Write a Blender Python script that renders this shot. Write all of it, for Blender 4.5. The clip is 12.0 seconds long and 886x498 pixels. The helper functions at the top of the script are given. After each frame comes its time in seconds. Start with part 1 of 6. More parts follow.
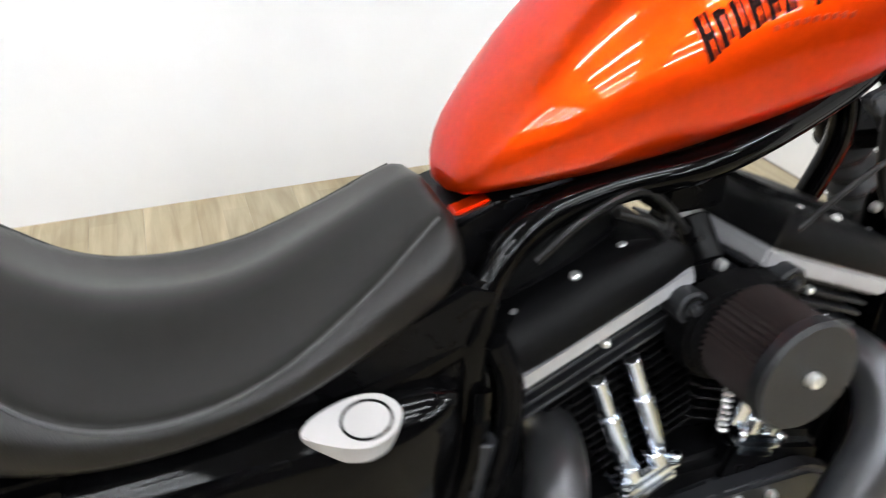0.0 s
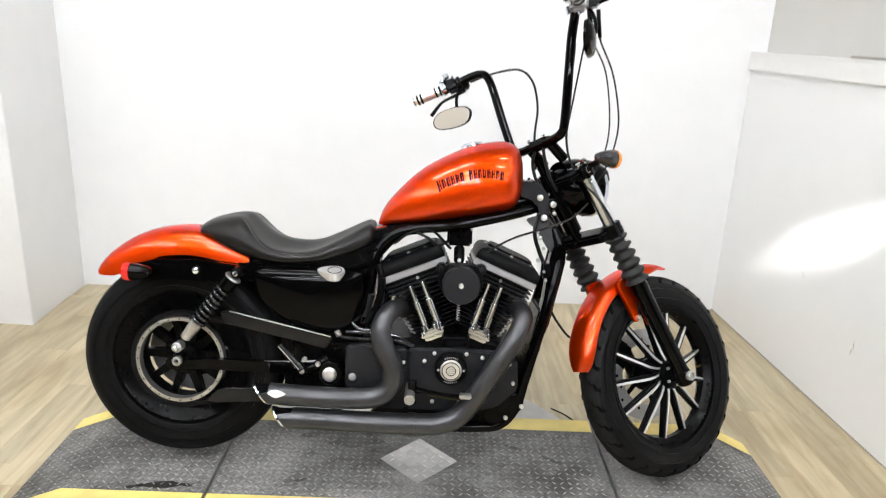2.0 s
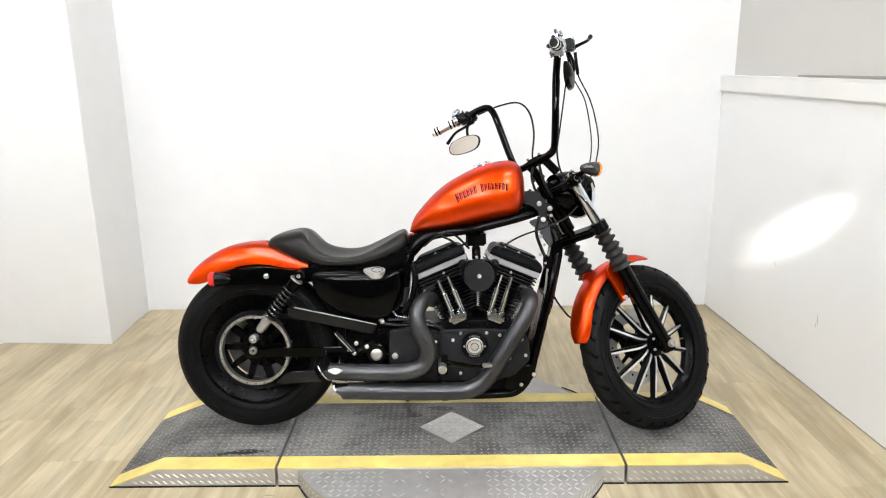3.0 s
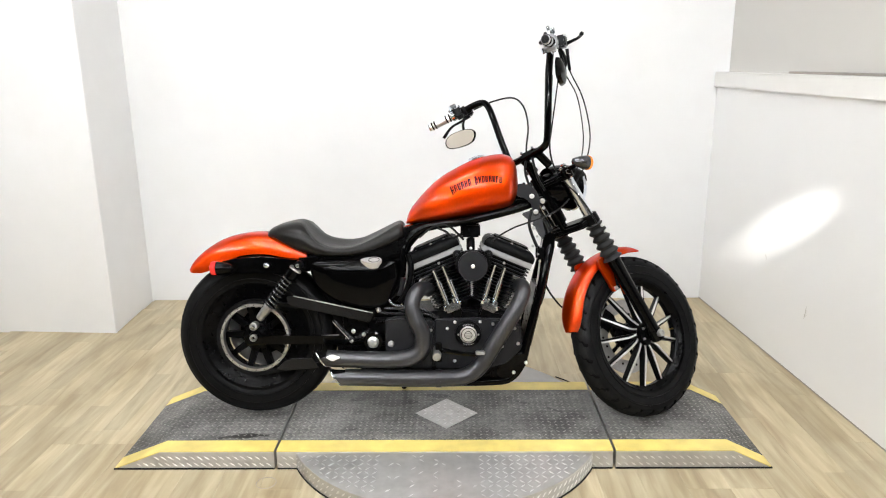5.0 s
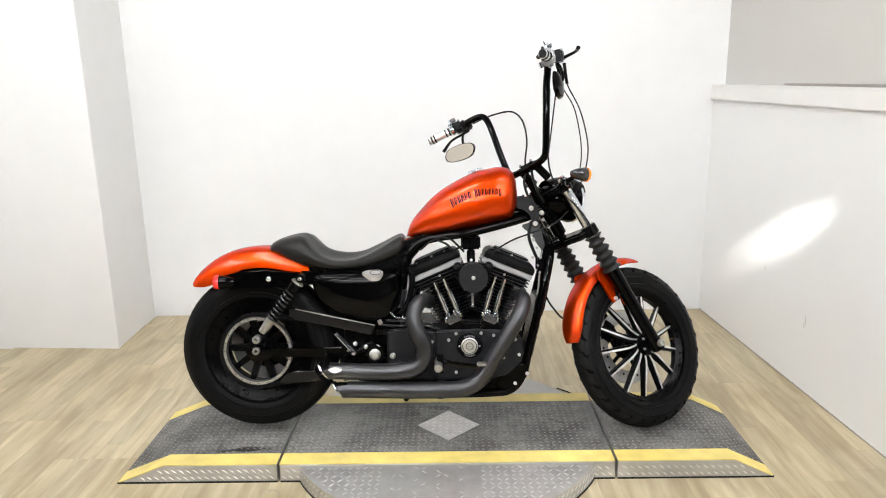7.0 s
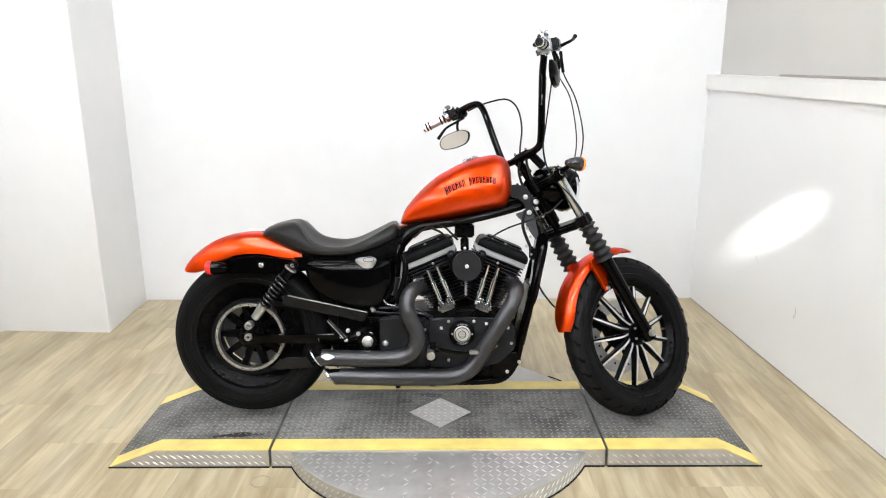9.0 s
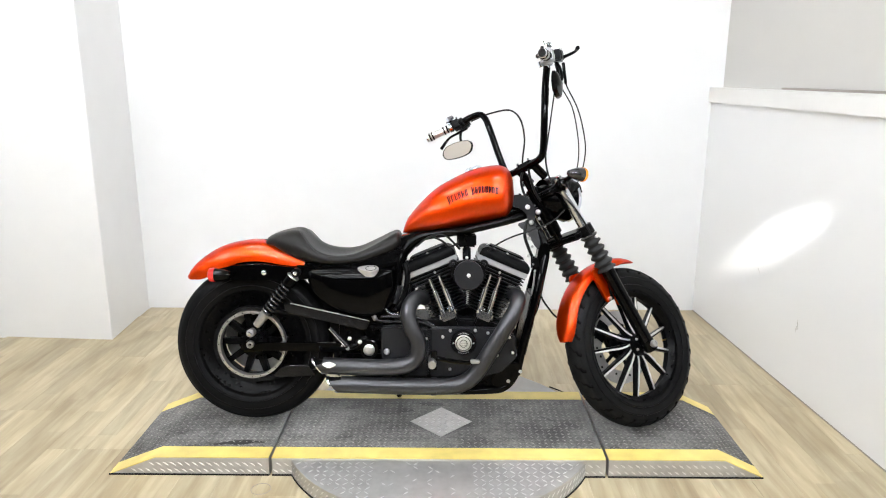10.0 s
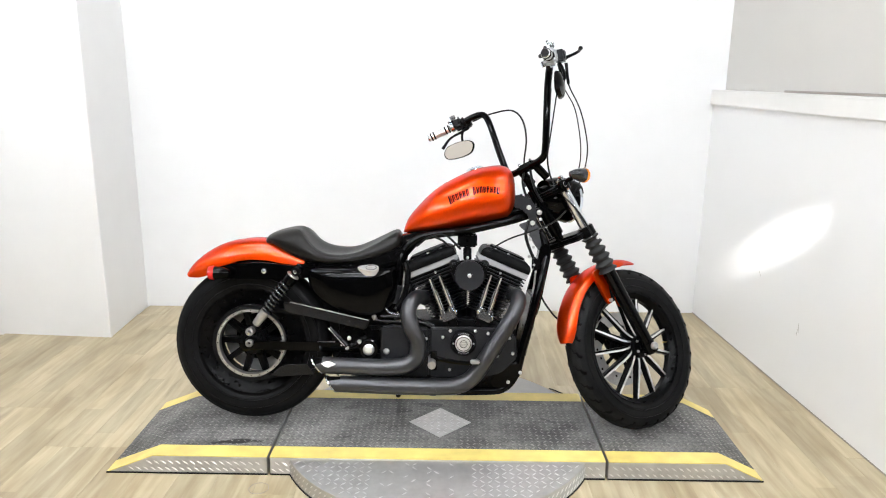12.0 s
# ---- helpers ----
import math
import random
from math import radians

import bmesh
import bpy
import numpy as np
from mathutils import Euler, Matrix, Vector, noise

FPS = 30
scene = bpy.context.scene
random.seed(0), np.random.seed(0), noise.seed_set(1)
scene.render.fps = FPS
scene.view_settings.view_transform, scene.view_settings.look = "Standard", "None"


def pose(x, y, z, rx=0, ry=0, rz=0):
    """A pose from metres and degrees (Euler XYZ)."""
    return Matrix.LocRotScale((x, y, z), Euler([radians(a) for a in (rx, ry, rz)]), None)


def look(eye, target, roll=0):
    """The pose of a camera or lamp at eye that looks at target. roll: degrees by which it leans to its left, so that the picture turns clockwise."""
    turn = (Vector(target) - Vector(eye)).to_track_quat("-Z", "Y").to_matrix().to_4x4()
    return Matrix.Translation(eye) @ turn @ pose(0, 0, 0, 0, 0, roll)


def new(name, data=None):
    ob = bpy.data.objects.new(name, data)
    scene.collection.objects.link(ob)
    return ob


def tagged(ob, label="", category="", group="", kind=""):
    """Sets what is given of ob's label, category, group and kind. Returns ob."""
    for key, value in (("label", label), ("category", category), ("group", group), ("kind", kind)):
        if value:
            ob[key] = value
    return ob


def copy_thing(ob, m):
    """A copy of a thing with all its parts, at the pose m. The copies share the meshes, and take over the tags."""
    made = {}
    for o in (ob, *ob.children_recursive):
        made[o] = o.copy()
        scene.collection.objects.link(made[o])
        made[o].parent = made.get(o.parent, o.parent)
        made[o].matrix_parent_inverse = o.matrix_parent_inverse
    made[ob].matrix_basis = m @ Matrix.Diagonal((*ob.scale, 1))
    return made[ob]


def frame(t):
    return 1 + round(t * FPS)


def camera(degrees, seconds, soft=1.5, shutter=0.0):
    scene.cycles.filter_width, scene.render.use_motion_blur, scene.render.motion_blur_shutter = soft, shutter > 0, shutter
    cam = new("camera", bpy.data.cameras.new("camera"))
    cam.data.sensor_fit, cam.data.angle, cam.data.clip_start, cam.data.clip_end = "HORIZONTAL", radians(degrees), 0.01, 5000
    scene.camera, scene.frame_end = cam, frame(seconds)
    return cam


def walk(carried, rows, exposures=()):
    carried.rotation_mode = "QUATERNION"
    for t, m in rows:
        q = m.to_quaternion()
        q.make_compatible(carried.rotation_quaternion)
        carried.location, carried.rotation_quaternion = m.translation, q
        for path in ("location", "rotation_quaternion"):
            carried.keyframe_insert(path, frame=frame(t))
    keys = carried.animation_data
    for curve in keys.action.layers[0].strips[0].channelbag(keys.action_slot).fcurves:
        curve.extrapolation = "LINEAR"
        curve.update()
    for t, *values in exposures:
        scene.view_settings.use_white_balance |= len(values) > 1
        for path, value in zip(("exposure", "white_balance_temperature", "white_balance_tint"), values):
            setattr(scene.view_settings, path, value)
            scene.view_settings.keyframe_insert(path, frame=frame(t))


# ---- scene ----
cam = camera(64.0, 12.0, soft=1.1, shutter=0.4)
PATH = [
    (0, (0.479, -0.396, 1.116), (1.112, 1.128, -0.014), 2.2),
    (0.3, (0.526, -0.51, 1.161), (1.145, 1.045, 0.065), 7.5),
    (0.5, (0.574, -0.634, 1.213), (1.03, 1.003, 0.158), 3.7),
    (0.6, (0.609, -0.706, 1.229), (0.992, 1.008, 0.272), 3.2),
    (0.8, (0.664, -0.881, 1.262), (0.937, 0.922, 0.441), 3.4),
    (1, (0.723, -1.089, 1.311), (0.839, 0.757, 0.55), 0.8),
    (1.3, (0.743, -1.417, 1.364), (0.895, 0.479, 0.745), -0.0),
    (1.5, (0.76, -1.596, 1.379), (0.905, 0.286, 0.718), -0.5),
    (2, (0.844, -1.954, 1.381), (0.877, -0.045, 0.787), 2.7),
    (2.5, (0.822, -2.256, 1.4), (0.84, -0.306, 0.958), 1.3),
    (2.7, (0.819, -2.399, 1.405), (0.829, -0.461, 0.91), 0.0),
    (4.3, (0.854, -2.537, 1.412), (0.813, -0.602, 0.907), -1.4),
    (4.5, (0.853, -2.539, 1.414), (0.804, -0.603, 0.915), -0.4),
    (5, (0.854, -2.536, 1.408), (0.831, -0.603, 0.897), -0.5),
    (5.5, (0.853, -2.552, 1.403), (0.845, -0.611, 0.919), -0.7),
    (6, (0.847, -2.556, 1.404), (0.828, -0.622, 0.895), -0.9),
    (6.5, (0.851, -2.558, 1.401), (0.835, -0.619, 0.91), -1.0),
    (7, (0.855, -2.562, 1.404), (0.83, -0.618, 0.934), -1.0),
    (7.2, (0.858, -2.567, 1.4), (0.842, -0.625, 0.922), -0.5),
    (9, (0.848, -2.556, 1.412), (0.846, -0.622, 0.902), -0.2),
    (9.5, (0.849, -2.563, 1.405), (0.848, -0.625, 0.912), 0.1),
    (10, (0.852, -2.567, 1.405), (0.841, -0.625, 0.927), 0.2),
    (10.5, (0.852, -2.57, 1.4), (0.847, -0.623, 0.941), 0.3),
    (11, (0.849, -2.572, 1.398), (0.846, -0.627, 0.933), 1.1),
    (11.5, (0.849, -2.562, 1.398), (0.839, -0.619, 0.924), 0.9),
    (12, (0.848, -2.559, 1.397), (0.838, -0.616, 0.923), 0.7),
]
walk(cam, [(t, look(eye, target, roll)) for t, eye, target, roll in PATH],
     exposures=[(0.0, 0.15, 6400, 10), (0.5, 0.10, 6400, 10), (1.2, 0.0, 6450, 10), (2.7, -0.02, 6550, 10), (4.3, -0.06, 6650, 10), (7.2, -0.14, 6650, 10), (8.8, -0.06, 6500, 10), (10.2, 0.0, 6450, 10), (12.0, 0.0, 6450, 10)])

# ---- world and lamps ----
world = bpy.data.worlds.new("world")
scene.world = world
world.use_nodes = True
world.node_tree.nodes["Background"].inputs[0].default_value = (0.9, 0.95, 1.0, 1)
world.node_tree.nodes["Background"].inputs[1].default_value = 0.1
TUBE_POWER = 88.0      # emission of the fluorescent tubes
BEAM_POWER = 54.0       # the motorcycle's headlamp, switched on


# ---- materials ----
def material(name, color, rough=0.5, metal=0.0, coat=0.0, scale=30.0, vary=0.12, bump=0.0, bump_scale=200.0,
             rough_vary=0.1, emit=0.0, coat_rough=0.04, spec=0.5):
    """A procedural surface: colour broken up at two scales, uneven gloss, fine relief."""
    m = bpy.data.materials.new(name)
    m.use_nodes = True
    nt = m.node_tree
    b = nt.nodes["Principled BSDF"]
    tc = nt.nodes.new("ShaderNodeTexCoord")
    big = nt.nodes.new("ShaderNodeTexNoise")
    big.inputs["Scale"].default_value, big.inputs["Detail"].default_value = scale * 0.15, 3
    fine = nt.nodes.new("ShaderNodeTexNoise")
    fine.inputs["Scale"].default_value, fine.inputs["Detail"].default_value = scale, 6
    add = nt.nodes.new("ShaderNodeMath")
    add.operation = "ADD"
    for n in (big, fine):
        nt.links.new(tc.outputs["Object"], n.inputs["Vector"])
    nt.links.new(big.outputs["Fac"], add.inputs[0])
    nt.links.new(fine.outputs["Fac"], add.inputs[1])
    rng = nt.nodes.new("ShaderNodeMapRange")
    rng.inputs["From Min"].default_value, rng.inputs["From Max"].default_value = 0.6, 1.4
    nt.links.new(add.outputs[0], rng.inputs["Value"])
    mix = nt.nodes.new("ShaderNodeMix")
    mix.data_type = "RGBA"
    mix.inputs["A"].default_value = (*[c * (1 - vary) for c in color], 1)
    mix.inputs["B"].default_value = (*[min(1, c * (1 + vary)) for c in color], 1)
    nt.links.new(rng.outputs["Result"], mix.inputs["Factor"])
    nt.links.new(mix.outputs["Result"], b.inputs["Base Color"])
    rr = nt.nodes.new("ShaderNodeMapRange")
    rr.inputs["To Min"].default_value, rr.inputs["To Max"].default_value = max(0, rough * (1 - rough_vary)), min(1, rough * (1 + rough_vary))
    nt.links.new(fine.outputs["Fac"], rr.inputs["Value"])
    nt.links.new(rr.outputs["Result"], b.inputs["Roughness"])
    b.inputs["Metallic"].default_value = metal
    b.inputs["Specular IOR Level"].default_value = spec
    b.inputs["Coat Weight"].default_value, b.inputs["Coat Roughness"].default_value = coat, coat_rough
    if bump:
        bn = nt.nodes.new("ShaderNodeTexNoise")
        bn.inputs["Scale"].default_value, bn.inputs["Detail"].default_value = bump_scale, 4
        bp = nt.nodes.new("ShaderNodeBump")
        bp.inputs["Strength"].default_value, bp.inputs["Distance"].default_value = bump, 0.002
        nt.links.new(tc.outputs["Object"], bn.inputs["Vector"])
        nt.links.new(bn.outputs["Fac"], bp.inputs["Height"])
        nt.links.new(bp.outputs["Normal"], b.inputs["Normal"])
    if emit:
        b.inputs["Emission Color"].default_value = (*color, 1)
        b.inputs["Emission Strength"].default_value = emit
    return m


PAINT_WALL = material("white_wall_paint", (0.75, 0.75, 0.75), 0.5, scale=8, vary=0.025, bump=0.05, bump_scale=90)
PANEL_WALL = material("white_wall_panel", (0.85, 0.85, 0.85), 0.32, scale=4, vary=0.012, bump=0.015, bump_scale=60, rough_vary=0.05)
UPPER_WALL = material("off_white_wall_paint", (0.575, 0.56, 0.53), 0.55, scale=6, vary=0.02, bump=0.05, bump_scale=90)
SCUFF = material("scuff_grey", (0.52, 0.50, 0.47), 0.6)
STAIN_SHADE = material("oil_stain", (0.018, 0.017, 0.015), 0.35, scale=40, vary=0.4)
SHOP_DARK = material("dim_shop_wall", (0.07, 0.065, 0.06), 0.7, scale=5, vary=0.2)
TRIM = material("white_trim", (0.82, 0.81, 0.79), 0.4, scale=12, vary=0.03)
GREY_STRIP = material("grey_moulding", (0.30, 0.27, 0.24), 0.5)
CEILING = material("ceiling_grey", (0.22, 0.21, 0.20), 0.8, scale=5, vary=0.05)
TUBE = material("fluorescent_tube", (0.93, 0.96, 1.0), 0.4, emit=TUBE_POWER, vary=0)
ORANGE = material("candy_orange_paint", (0.64, 0.044, 0.0011), 0.37, metal=0.90, coat=0.62, scale=900, vary=0.10, coat_rough=0.02, spec=0.0)
ORANGE.node_tree.nodes["Principled BSDF"].inputs["Specular Tint"].default_value = (0.75, 0.10, 0.02, 1)
BLACK_GLOSS = material("gloss_black_paint", (0.0010, 0.0010, 0.0011), 0.06, scale=40, vary=0.2, spec=0.11)
BLACK_SATIN = material("satin_black_paint", (0.0016, 0.0016, 0.0018), 0.28, scale=60, vary=0.25, bump=0.05, bump_scale=600, spec=0.07)
BLACK_WRINKLE = material("wrinkle_black_paint", (0.0020, 0.0020, 0.0022), 0.42, scale=80, vary=0.2, bump=0.35, bump_scale=900, spec=0.06)
COVER_GREY = material("dark_grey_cover", (0.0098, 0.0102, 0.0116), 0.40, scale=60, vary=0.15, bump=0.1, bump_scale=700, spec=0.20)
NECK_GREY = material("grey_frame_casting", (0.050, 0.051, 0.055), 0.40, metal=0.3, scale=60, vary=0.25, spec=0.35)
PIPE_BLACK = material("ceramic_black_exhaust", (0.060, 0.0605, 0.064), 0.34, metal=0.8, scale=25, vary=0.18, rough_vary=0.25)
LEATHER = material("black_vinyl", (0.0060, 0.0053, 0.0047), 0.36, scale=50, vary=0.25, bump=0.14, bump_scale=700, spec=0.22)
STITCH = material("black_piping", (0.018, 0.018, 0.018), 0.5)
RUBBER = material("tyre_rubber", (0.0050, 0.0050, 0.0052), 0.36, scale=35, vary=0.4, bump=0.1, bump_scale=300, spec=0.075)
BOOT = material("grey_black_boot_rubber", (0.013, 0.013, 0.0135), 0.45, scale=60, vary=0.25, bump=0.1, bump_scale=400, spec=0.20)
TREAD = material("dusty_tread_rubber", (0.0090, 0.0089, 0.0087), 0.62, scale=45, vary=0.5, bump=0.2, bump_scale=300, spec=0.045)
TREAD_DARK = material("clean_tread_rubber", (0.0045, 0.0045, 0.0045), 0.5, scale=45, vary=0.4, bump=0.2, bump_scale=300, spec=0.07)
GROOVE = material("tyre_groove", (0.0015, 0.0015, 0.0015), 0.9, spec=0.05)
CHROME = material("chrome", (0.73, 0.78, 0.85), 0.07, metal=1.0, scale=20, vary=0.03)
FORK_STEEL = material("fork_tube_steel", (0.74, 0.77, 0.82), 0.24, metal=1.0, scale=60, vary=0.05)
BLACK_CHROME = material("black_chrome", (0.085, 0.085, 0.09), 0.20, metal=0.9, scale=60, vary=0.1)
ALU = material("machined_aluminium", (0.80, 0.80, 0.79), 0.32, metal=0.9, scale=120, vary=0.08)
SILVER = material("silver_painted_metal", (0.36, 0.36, 0.37), 0.46, metal=0.55, scale=80, vary=0.08)
SHOCK_ALU = material("shock_aluminium", (0.46, 0.455, 0.445), 0.35, metal=0.9, scale=90, vary=0.2)
GUARD = material("semi_gloss_black", (0.006, 0.006, 0.0064), 0.26, scale=60, vary=0.2, spec=0.30)
STEEL_DISC = material("brake_steel", (0.50, 0.49, 0.48), 0.42, metal=0.9, scale=100, vary=0.15)
SPRING = material("spring_black", (0.045, 0.045, 0.047), 0.16, metal=0.7, spec=0.9)
AMBER = material("amber_lens", (0.95, 0.28, 0.02), 0.15, coat=0.6, scale=200, vary=0.15)
RED_LENS = material("red_lens", (0.75, 0.02, 0.015), 0.15, coat=0.6, scale=200, vary=0.15)
LENS = material("headlamp_glass", (0.55, 0.57, 0.60), 0.08, metal=0.4, coat=1.0)
# the tan tint stands in for a warm reflection in the glass
MIRROR = material("mirror_glass", (0.62, 0.57, 0.50), 0.015, metal=1.0, vary=0.01, scale=5)
LETTER = material("dark_lettering", (0.010, 0.0015, 0.001), 0.6, spec=0.05)
LETTER_RED = material("dark_red_lettering", (0.30, 0.022, 0.004), 0.5, spec=0.2)
CABLE = material("black_cable", (0.005, 0.005, 0.005), 0.4, spec=0.16)
BRASS = material("brass_valve", (0.60, 0.42, 0.12), 0.3, metal=1.0)
WHITE_BADGE = material("silver_badge", (0.62, 0.60, 0.59), 0.30, metal=0.5, vary=0.06)
PLATE = material("diamond_plate_steel", (0.49, 0.48, 0.465), 0.34, metal=0.68, scale=25, vary=0.20, bump=0.05, bump_scale=150, rough_vary=0.3)
LUG = material("diamond_plate_lug", (0.72, 0.71, 0.70), 0.30, metal=0.80, scale=50, vary=0.15)
LUG_DUST = material("worn_mat_lug", (0.235, 0.229, 0.217), 0.45, scale=30, vary=0.6)
GAP_DARK = material("dark_rubber_strip", (0.010, 0.010, 0.010), 0.7, spec=0.2)
YELLOW = material("yellow_tape", (0.67, 0.535, 0.155), 0.40, scale=14, vary=0.26, bump=0.15, bump_scale=260, rough_vary=0.2)


def mat_deck():
    """Black grit mat with grey dust, scuffs and oil stains."""
    m = material("grit_mat", (0.06, 0.06, 0.062), 0.50, scale=160, vary=0.55, bump=0.5, bump_scale=500)
    nt = m.node_tree
    b = nt.nodes["Principled BSDF"]
    tc = nt.nodes.new("ShaderNodeTexCoord")
    n1 = nt.nodes.new("ShaderNodeTexNoise")
    n1.inputs["Scale"].default_value, n1.inputs["Detail"].default_value, n1.inputs["Roughness"].default_value = 4.0, 8, 0.7
    ramp = nt.nodes.new("ShaderNodeValToRGB")
    ramp.color_ramp.elements[0].position, ramp.color_ramp.elements[0].color = 0.37, (0.026, 0.0245, 0.023, 1)
    ramp.color_ramp.elements[1].position, ramp.color_ramp.elements[1].color = 0.63, (0.190, 0.184, 0.175, 1)
    n2 = nt.nodes.new("ShaderNodeTexNoise")
    n2.inputs["Scale"].default_value, n2.inputs["Detail"].default_value = 110, 6
    mix = nt.nodes.new("ShaderNodeMix")
    mix.data_type, mix.blend_type = "RGBA", "MULTIPLY"
    mix.inputs["Factor"].default_value = 0.8
    r2 = nt.nodes.new("ShaderNodeValToRGB")
    r2.color_ramp.elements[0].position, r2.color_ramp.elements[0].color = 0.38, (0.50, 0.50, 0.50, 1)
    r2.color_ramp.elements[1].position, r2.color_ramp.elements[1].color = 0.62, (1.22, 1.22, 1.22, 1)
    for n in (n1, n2):
        nt.links.new(tc.outputs["Object"], n.inputs["Vector"])
    nt.links.new(n1.outputs["Fac"], ramp.inputs["Fac"])
    nt.links.new(n2.outputs["Fac"], r2.inputs["Fac"])
    nt.links.new(ramp.outputs["Color"], mix.inputs["A"])
    nt.links.new(r2.outputs["Color"], mix.inputs["B"])
    nt.links.new(mix.outputs["Result"], b.inputs["Base Color"])
    return m


def mat_plank():
    """Light oak-look planks: tone by piece, long grain, darker smudges."""
    m = bpy.data.materials.new("oak_plank")
    m.use_nodes = True
    nt = m.node_tree
    b = nt.nodes["Principled BSDF"]
    tc = nt.nodes.new("ShaderNodeTexCoord")
    info = nt.nodes.new("ShaderNodeObjectInfo")
    mul = nt.nodes.new("ShaderNodeMath")
    mul.operation, mul.inputs[1].default_value = "MULTIPLY", 37.0
    nt.links.new(info.outputs["Random"], mul.inputs[0])
    mp = nt.nodes.new("ShaderNodeMapping")
    mp.inputs["Scale"].default_value = (9.0, 0.9, 1.0)
    nt.links.new(tc.outputs["Object"], mp.inputs["Vector"])
    comb = nt.nodes.new("ShaderNodeCombineXYZ")
    nt.links.new(mul.outputs[0], comb.inputs["Z"])
    nt.links.new(comb.outputs[0], mp.inputs["Location"])
    grain = nt.nodes.new("ShaderNodeTexNoise")
    grain.inputs["Scale"].default_value, grain.inputs["Detail"].default_value, grain.inputs["Distortion"].default_value = 3.0, 8, 0.6
    nt.links.new(mp.outputs["Vector"], grain.inputs["Vector"])
    ramp = nt.nodes.new("ShaderNodeValToRGB")
    e = ramp.color_ramp.elements
    e[0].position, e[0].color = 0.26, (0.300, 0.238, 0.146, 1)
    e[1].position, e[1].color = 0.74, (0.515, 0.448, 0.308, 1)
    mid = ramp.color_ramp.elements.new(0.5)
    mid.color = (0.410, 0.345, 0.223, 1)
    nt.links.new(grain.outputs["Fac"], ramp.inputs["Fac"])
    tone = nt.nodes.new("ShaderNodeMapRange")
    tone.inputs["To Min"].default_value, tone.inputs["To Max"].default_value = 0.95, 1.05
    nt.links.new(info.outputs["Random"], tone.inputs["Value"])
    mix = nt.nodes.new("ShaderNodeMix")
    mix.data_type, mix.blend_type = "RGBA", "MULTIPLY"
    mix.inputs["Factor"].default_value = 1.0
    strip = nt.nodes.new("ShaderNodeVectorMath")
    strip.operation = "SNAP"
    strip.inputs[1].default_value = (0.073, 100.0, 100.0)
    shift = nt.nodes.new("ShaderNodeVectorMath")
    shift.inputs[1].default_value = (0.073, 0.0, 0.0)
    nt.links.new(tc.outputs["Object"], shift.inputs[0])
    nt.links.new(shift.outputs[0], strip.inputs[0])
    seed = nt.nodes.new("ShaderNodeVectorMath")
    nt.links.new(strip.outputs[0], seed.inputs[0])
    nt.links.new(comb.outputs[0], seed.inputs[1])
    slip = nt.nodes.new("ShaderNodeTexWhiteNoise")
    nt.links.new(seed.outputs[0], slip.inputs["Vector"])
    along = nt.nodes.new("ShaderNodeCombineXYZ")
    nt.links.new(slip.outputs["Value"], along.inputs["Y"])
    moved = nt.nodes.new("ShaderNodeVectorMath")
    nt.links.new(shift.outputs[0], moved.inputs[0])
    nt.links.new(along.outputs[0], moved.inputs[1])
    snap = nt.nodes.new("ShaderNodeVectorMath")
    snap.operation = "SNAP"
    snap.inputs[1].default_value = (0.073, 0.52, 100.0)
    nt.links.new(moved.outputs[0], snap.inputs[0])
    off = nt.nodes.new("ShaderNodeVectorMath")
    nt.links.new(snap.outputs[0], off.inputs[0])
    nt.links.new(comb.outputs[0], off.inputs[1])
    white = nt.nodes.new("ShaderNodeTexWhiteNoise")
    nt.links.new(off.outputs[0], white.inputs["Vector"])
    stave = nt.nodes.new("ShaderNodeMapRange")
    stave.inputs["To Min"].default_value, stave.inputs["To Max"].default_value = 0.87, 1.09
    nt.links.new(white.outputs["Value"], stave.inputs["Value"])
    both = nt.nodes.new("ShaderNodeMath")
    both.operation = "MULTIPLY"
    nt.links.new(stave.outputs["Result"], both.inputs[0])
    nt.links.new(tone.outputs["Result"], both.inputs[1])
    cc = nt.nodes.new("ShaderNodeCombineColor")
    for s in ("Red", "Green", "Blue"):
        nt.links.new(both.outputs[0], cc.inputs[s])
    nt.links.new(ramp.outputs["Color"], mix.inputs["A"])
    nt.links.new(cc.outputs["Color"], mix.inputs["B"])
    geo = nt.nodes.new("ShaderNodeNewGeometry")
    stretch = nt.nodes.new("ShaderNodeMapping")
    stretch.inputs["Scale"].default_value = (3.2, 1.1, 1.0)
    nt.links.new(geo.outputs["Position"], stretch.inputs["Vector"])
    smudge = nt.nodes.new("ShaderNodeTexNoise")
    smudge.inputs["Scale"].default_value, smudge.inputs["Detail"].default_value, smudge.inputs["Distortion"].default_value = 1.4, 5, 0.8
    nt.links.new(stretch.outputs["Vector"], smudge.inputs["Vector"])
    brown = nt.nodes.new("ShaderNodeValToRGB")
    brown.color_ramp.elements[0].position, brown.color_ramp.elements[0].color = 0.36, (0.84, 0.80, 0.74, 1)
    brown.color_ramp.elements[1].position, brown.color_ramp.elements[1].color = 0.60, (1.05, 1.05, 1.05, 1)
    nt.links.new(smudge.outputs["Fac"], brown.inputs["Fac"])
    worn = nt.nodes.new("ShaderNodeMix")
    worn.data_type, worn.blend_type = "RGBA", "MULTIPLY"
    worn.inputs["Factor"].default_value = 1.0
    nt.links.new(mix.outputs["Result"], worn.inputs["A"])
    nt.links.new(brown.outputs["Color"], worn.inputs["B"])
    nt.links.new(worn.outputs["Result"], b.inputs["Base Color"])
    rr = nt.nodes.new("ShaderNodeMapRange")
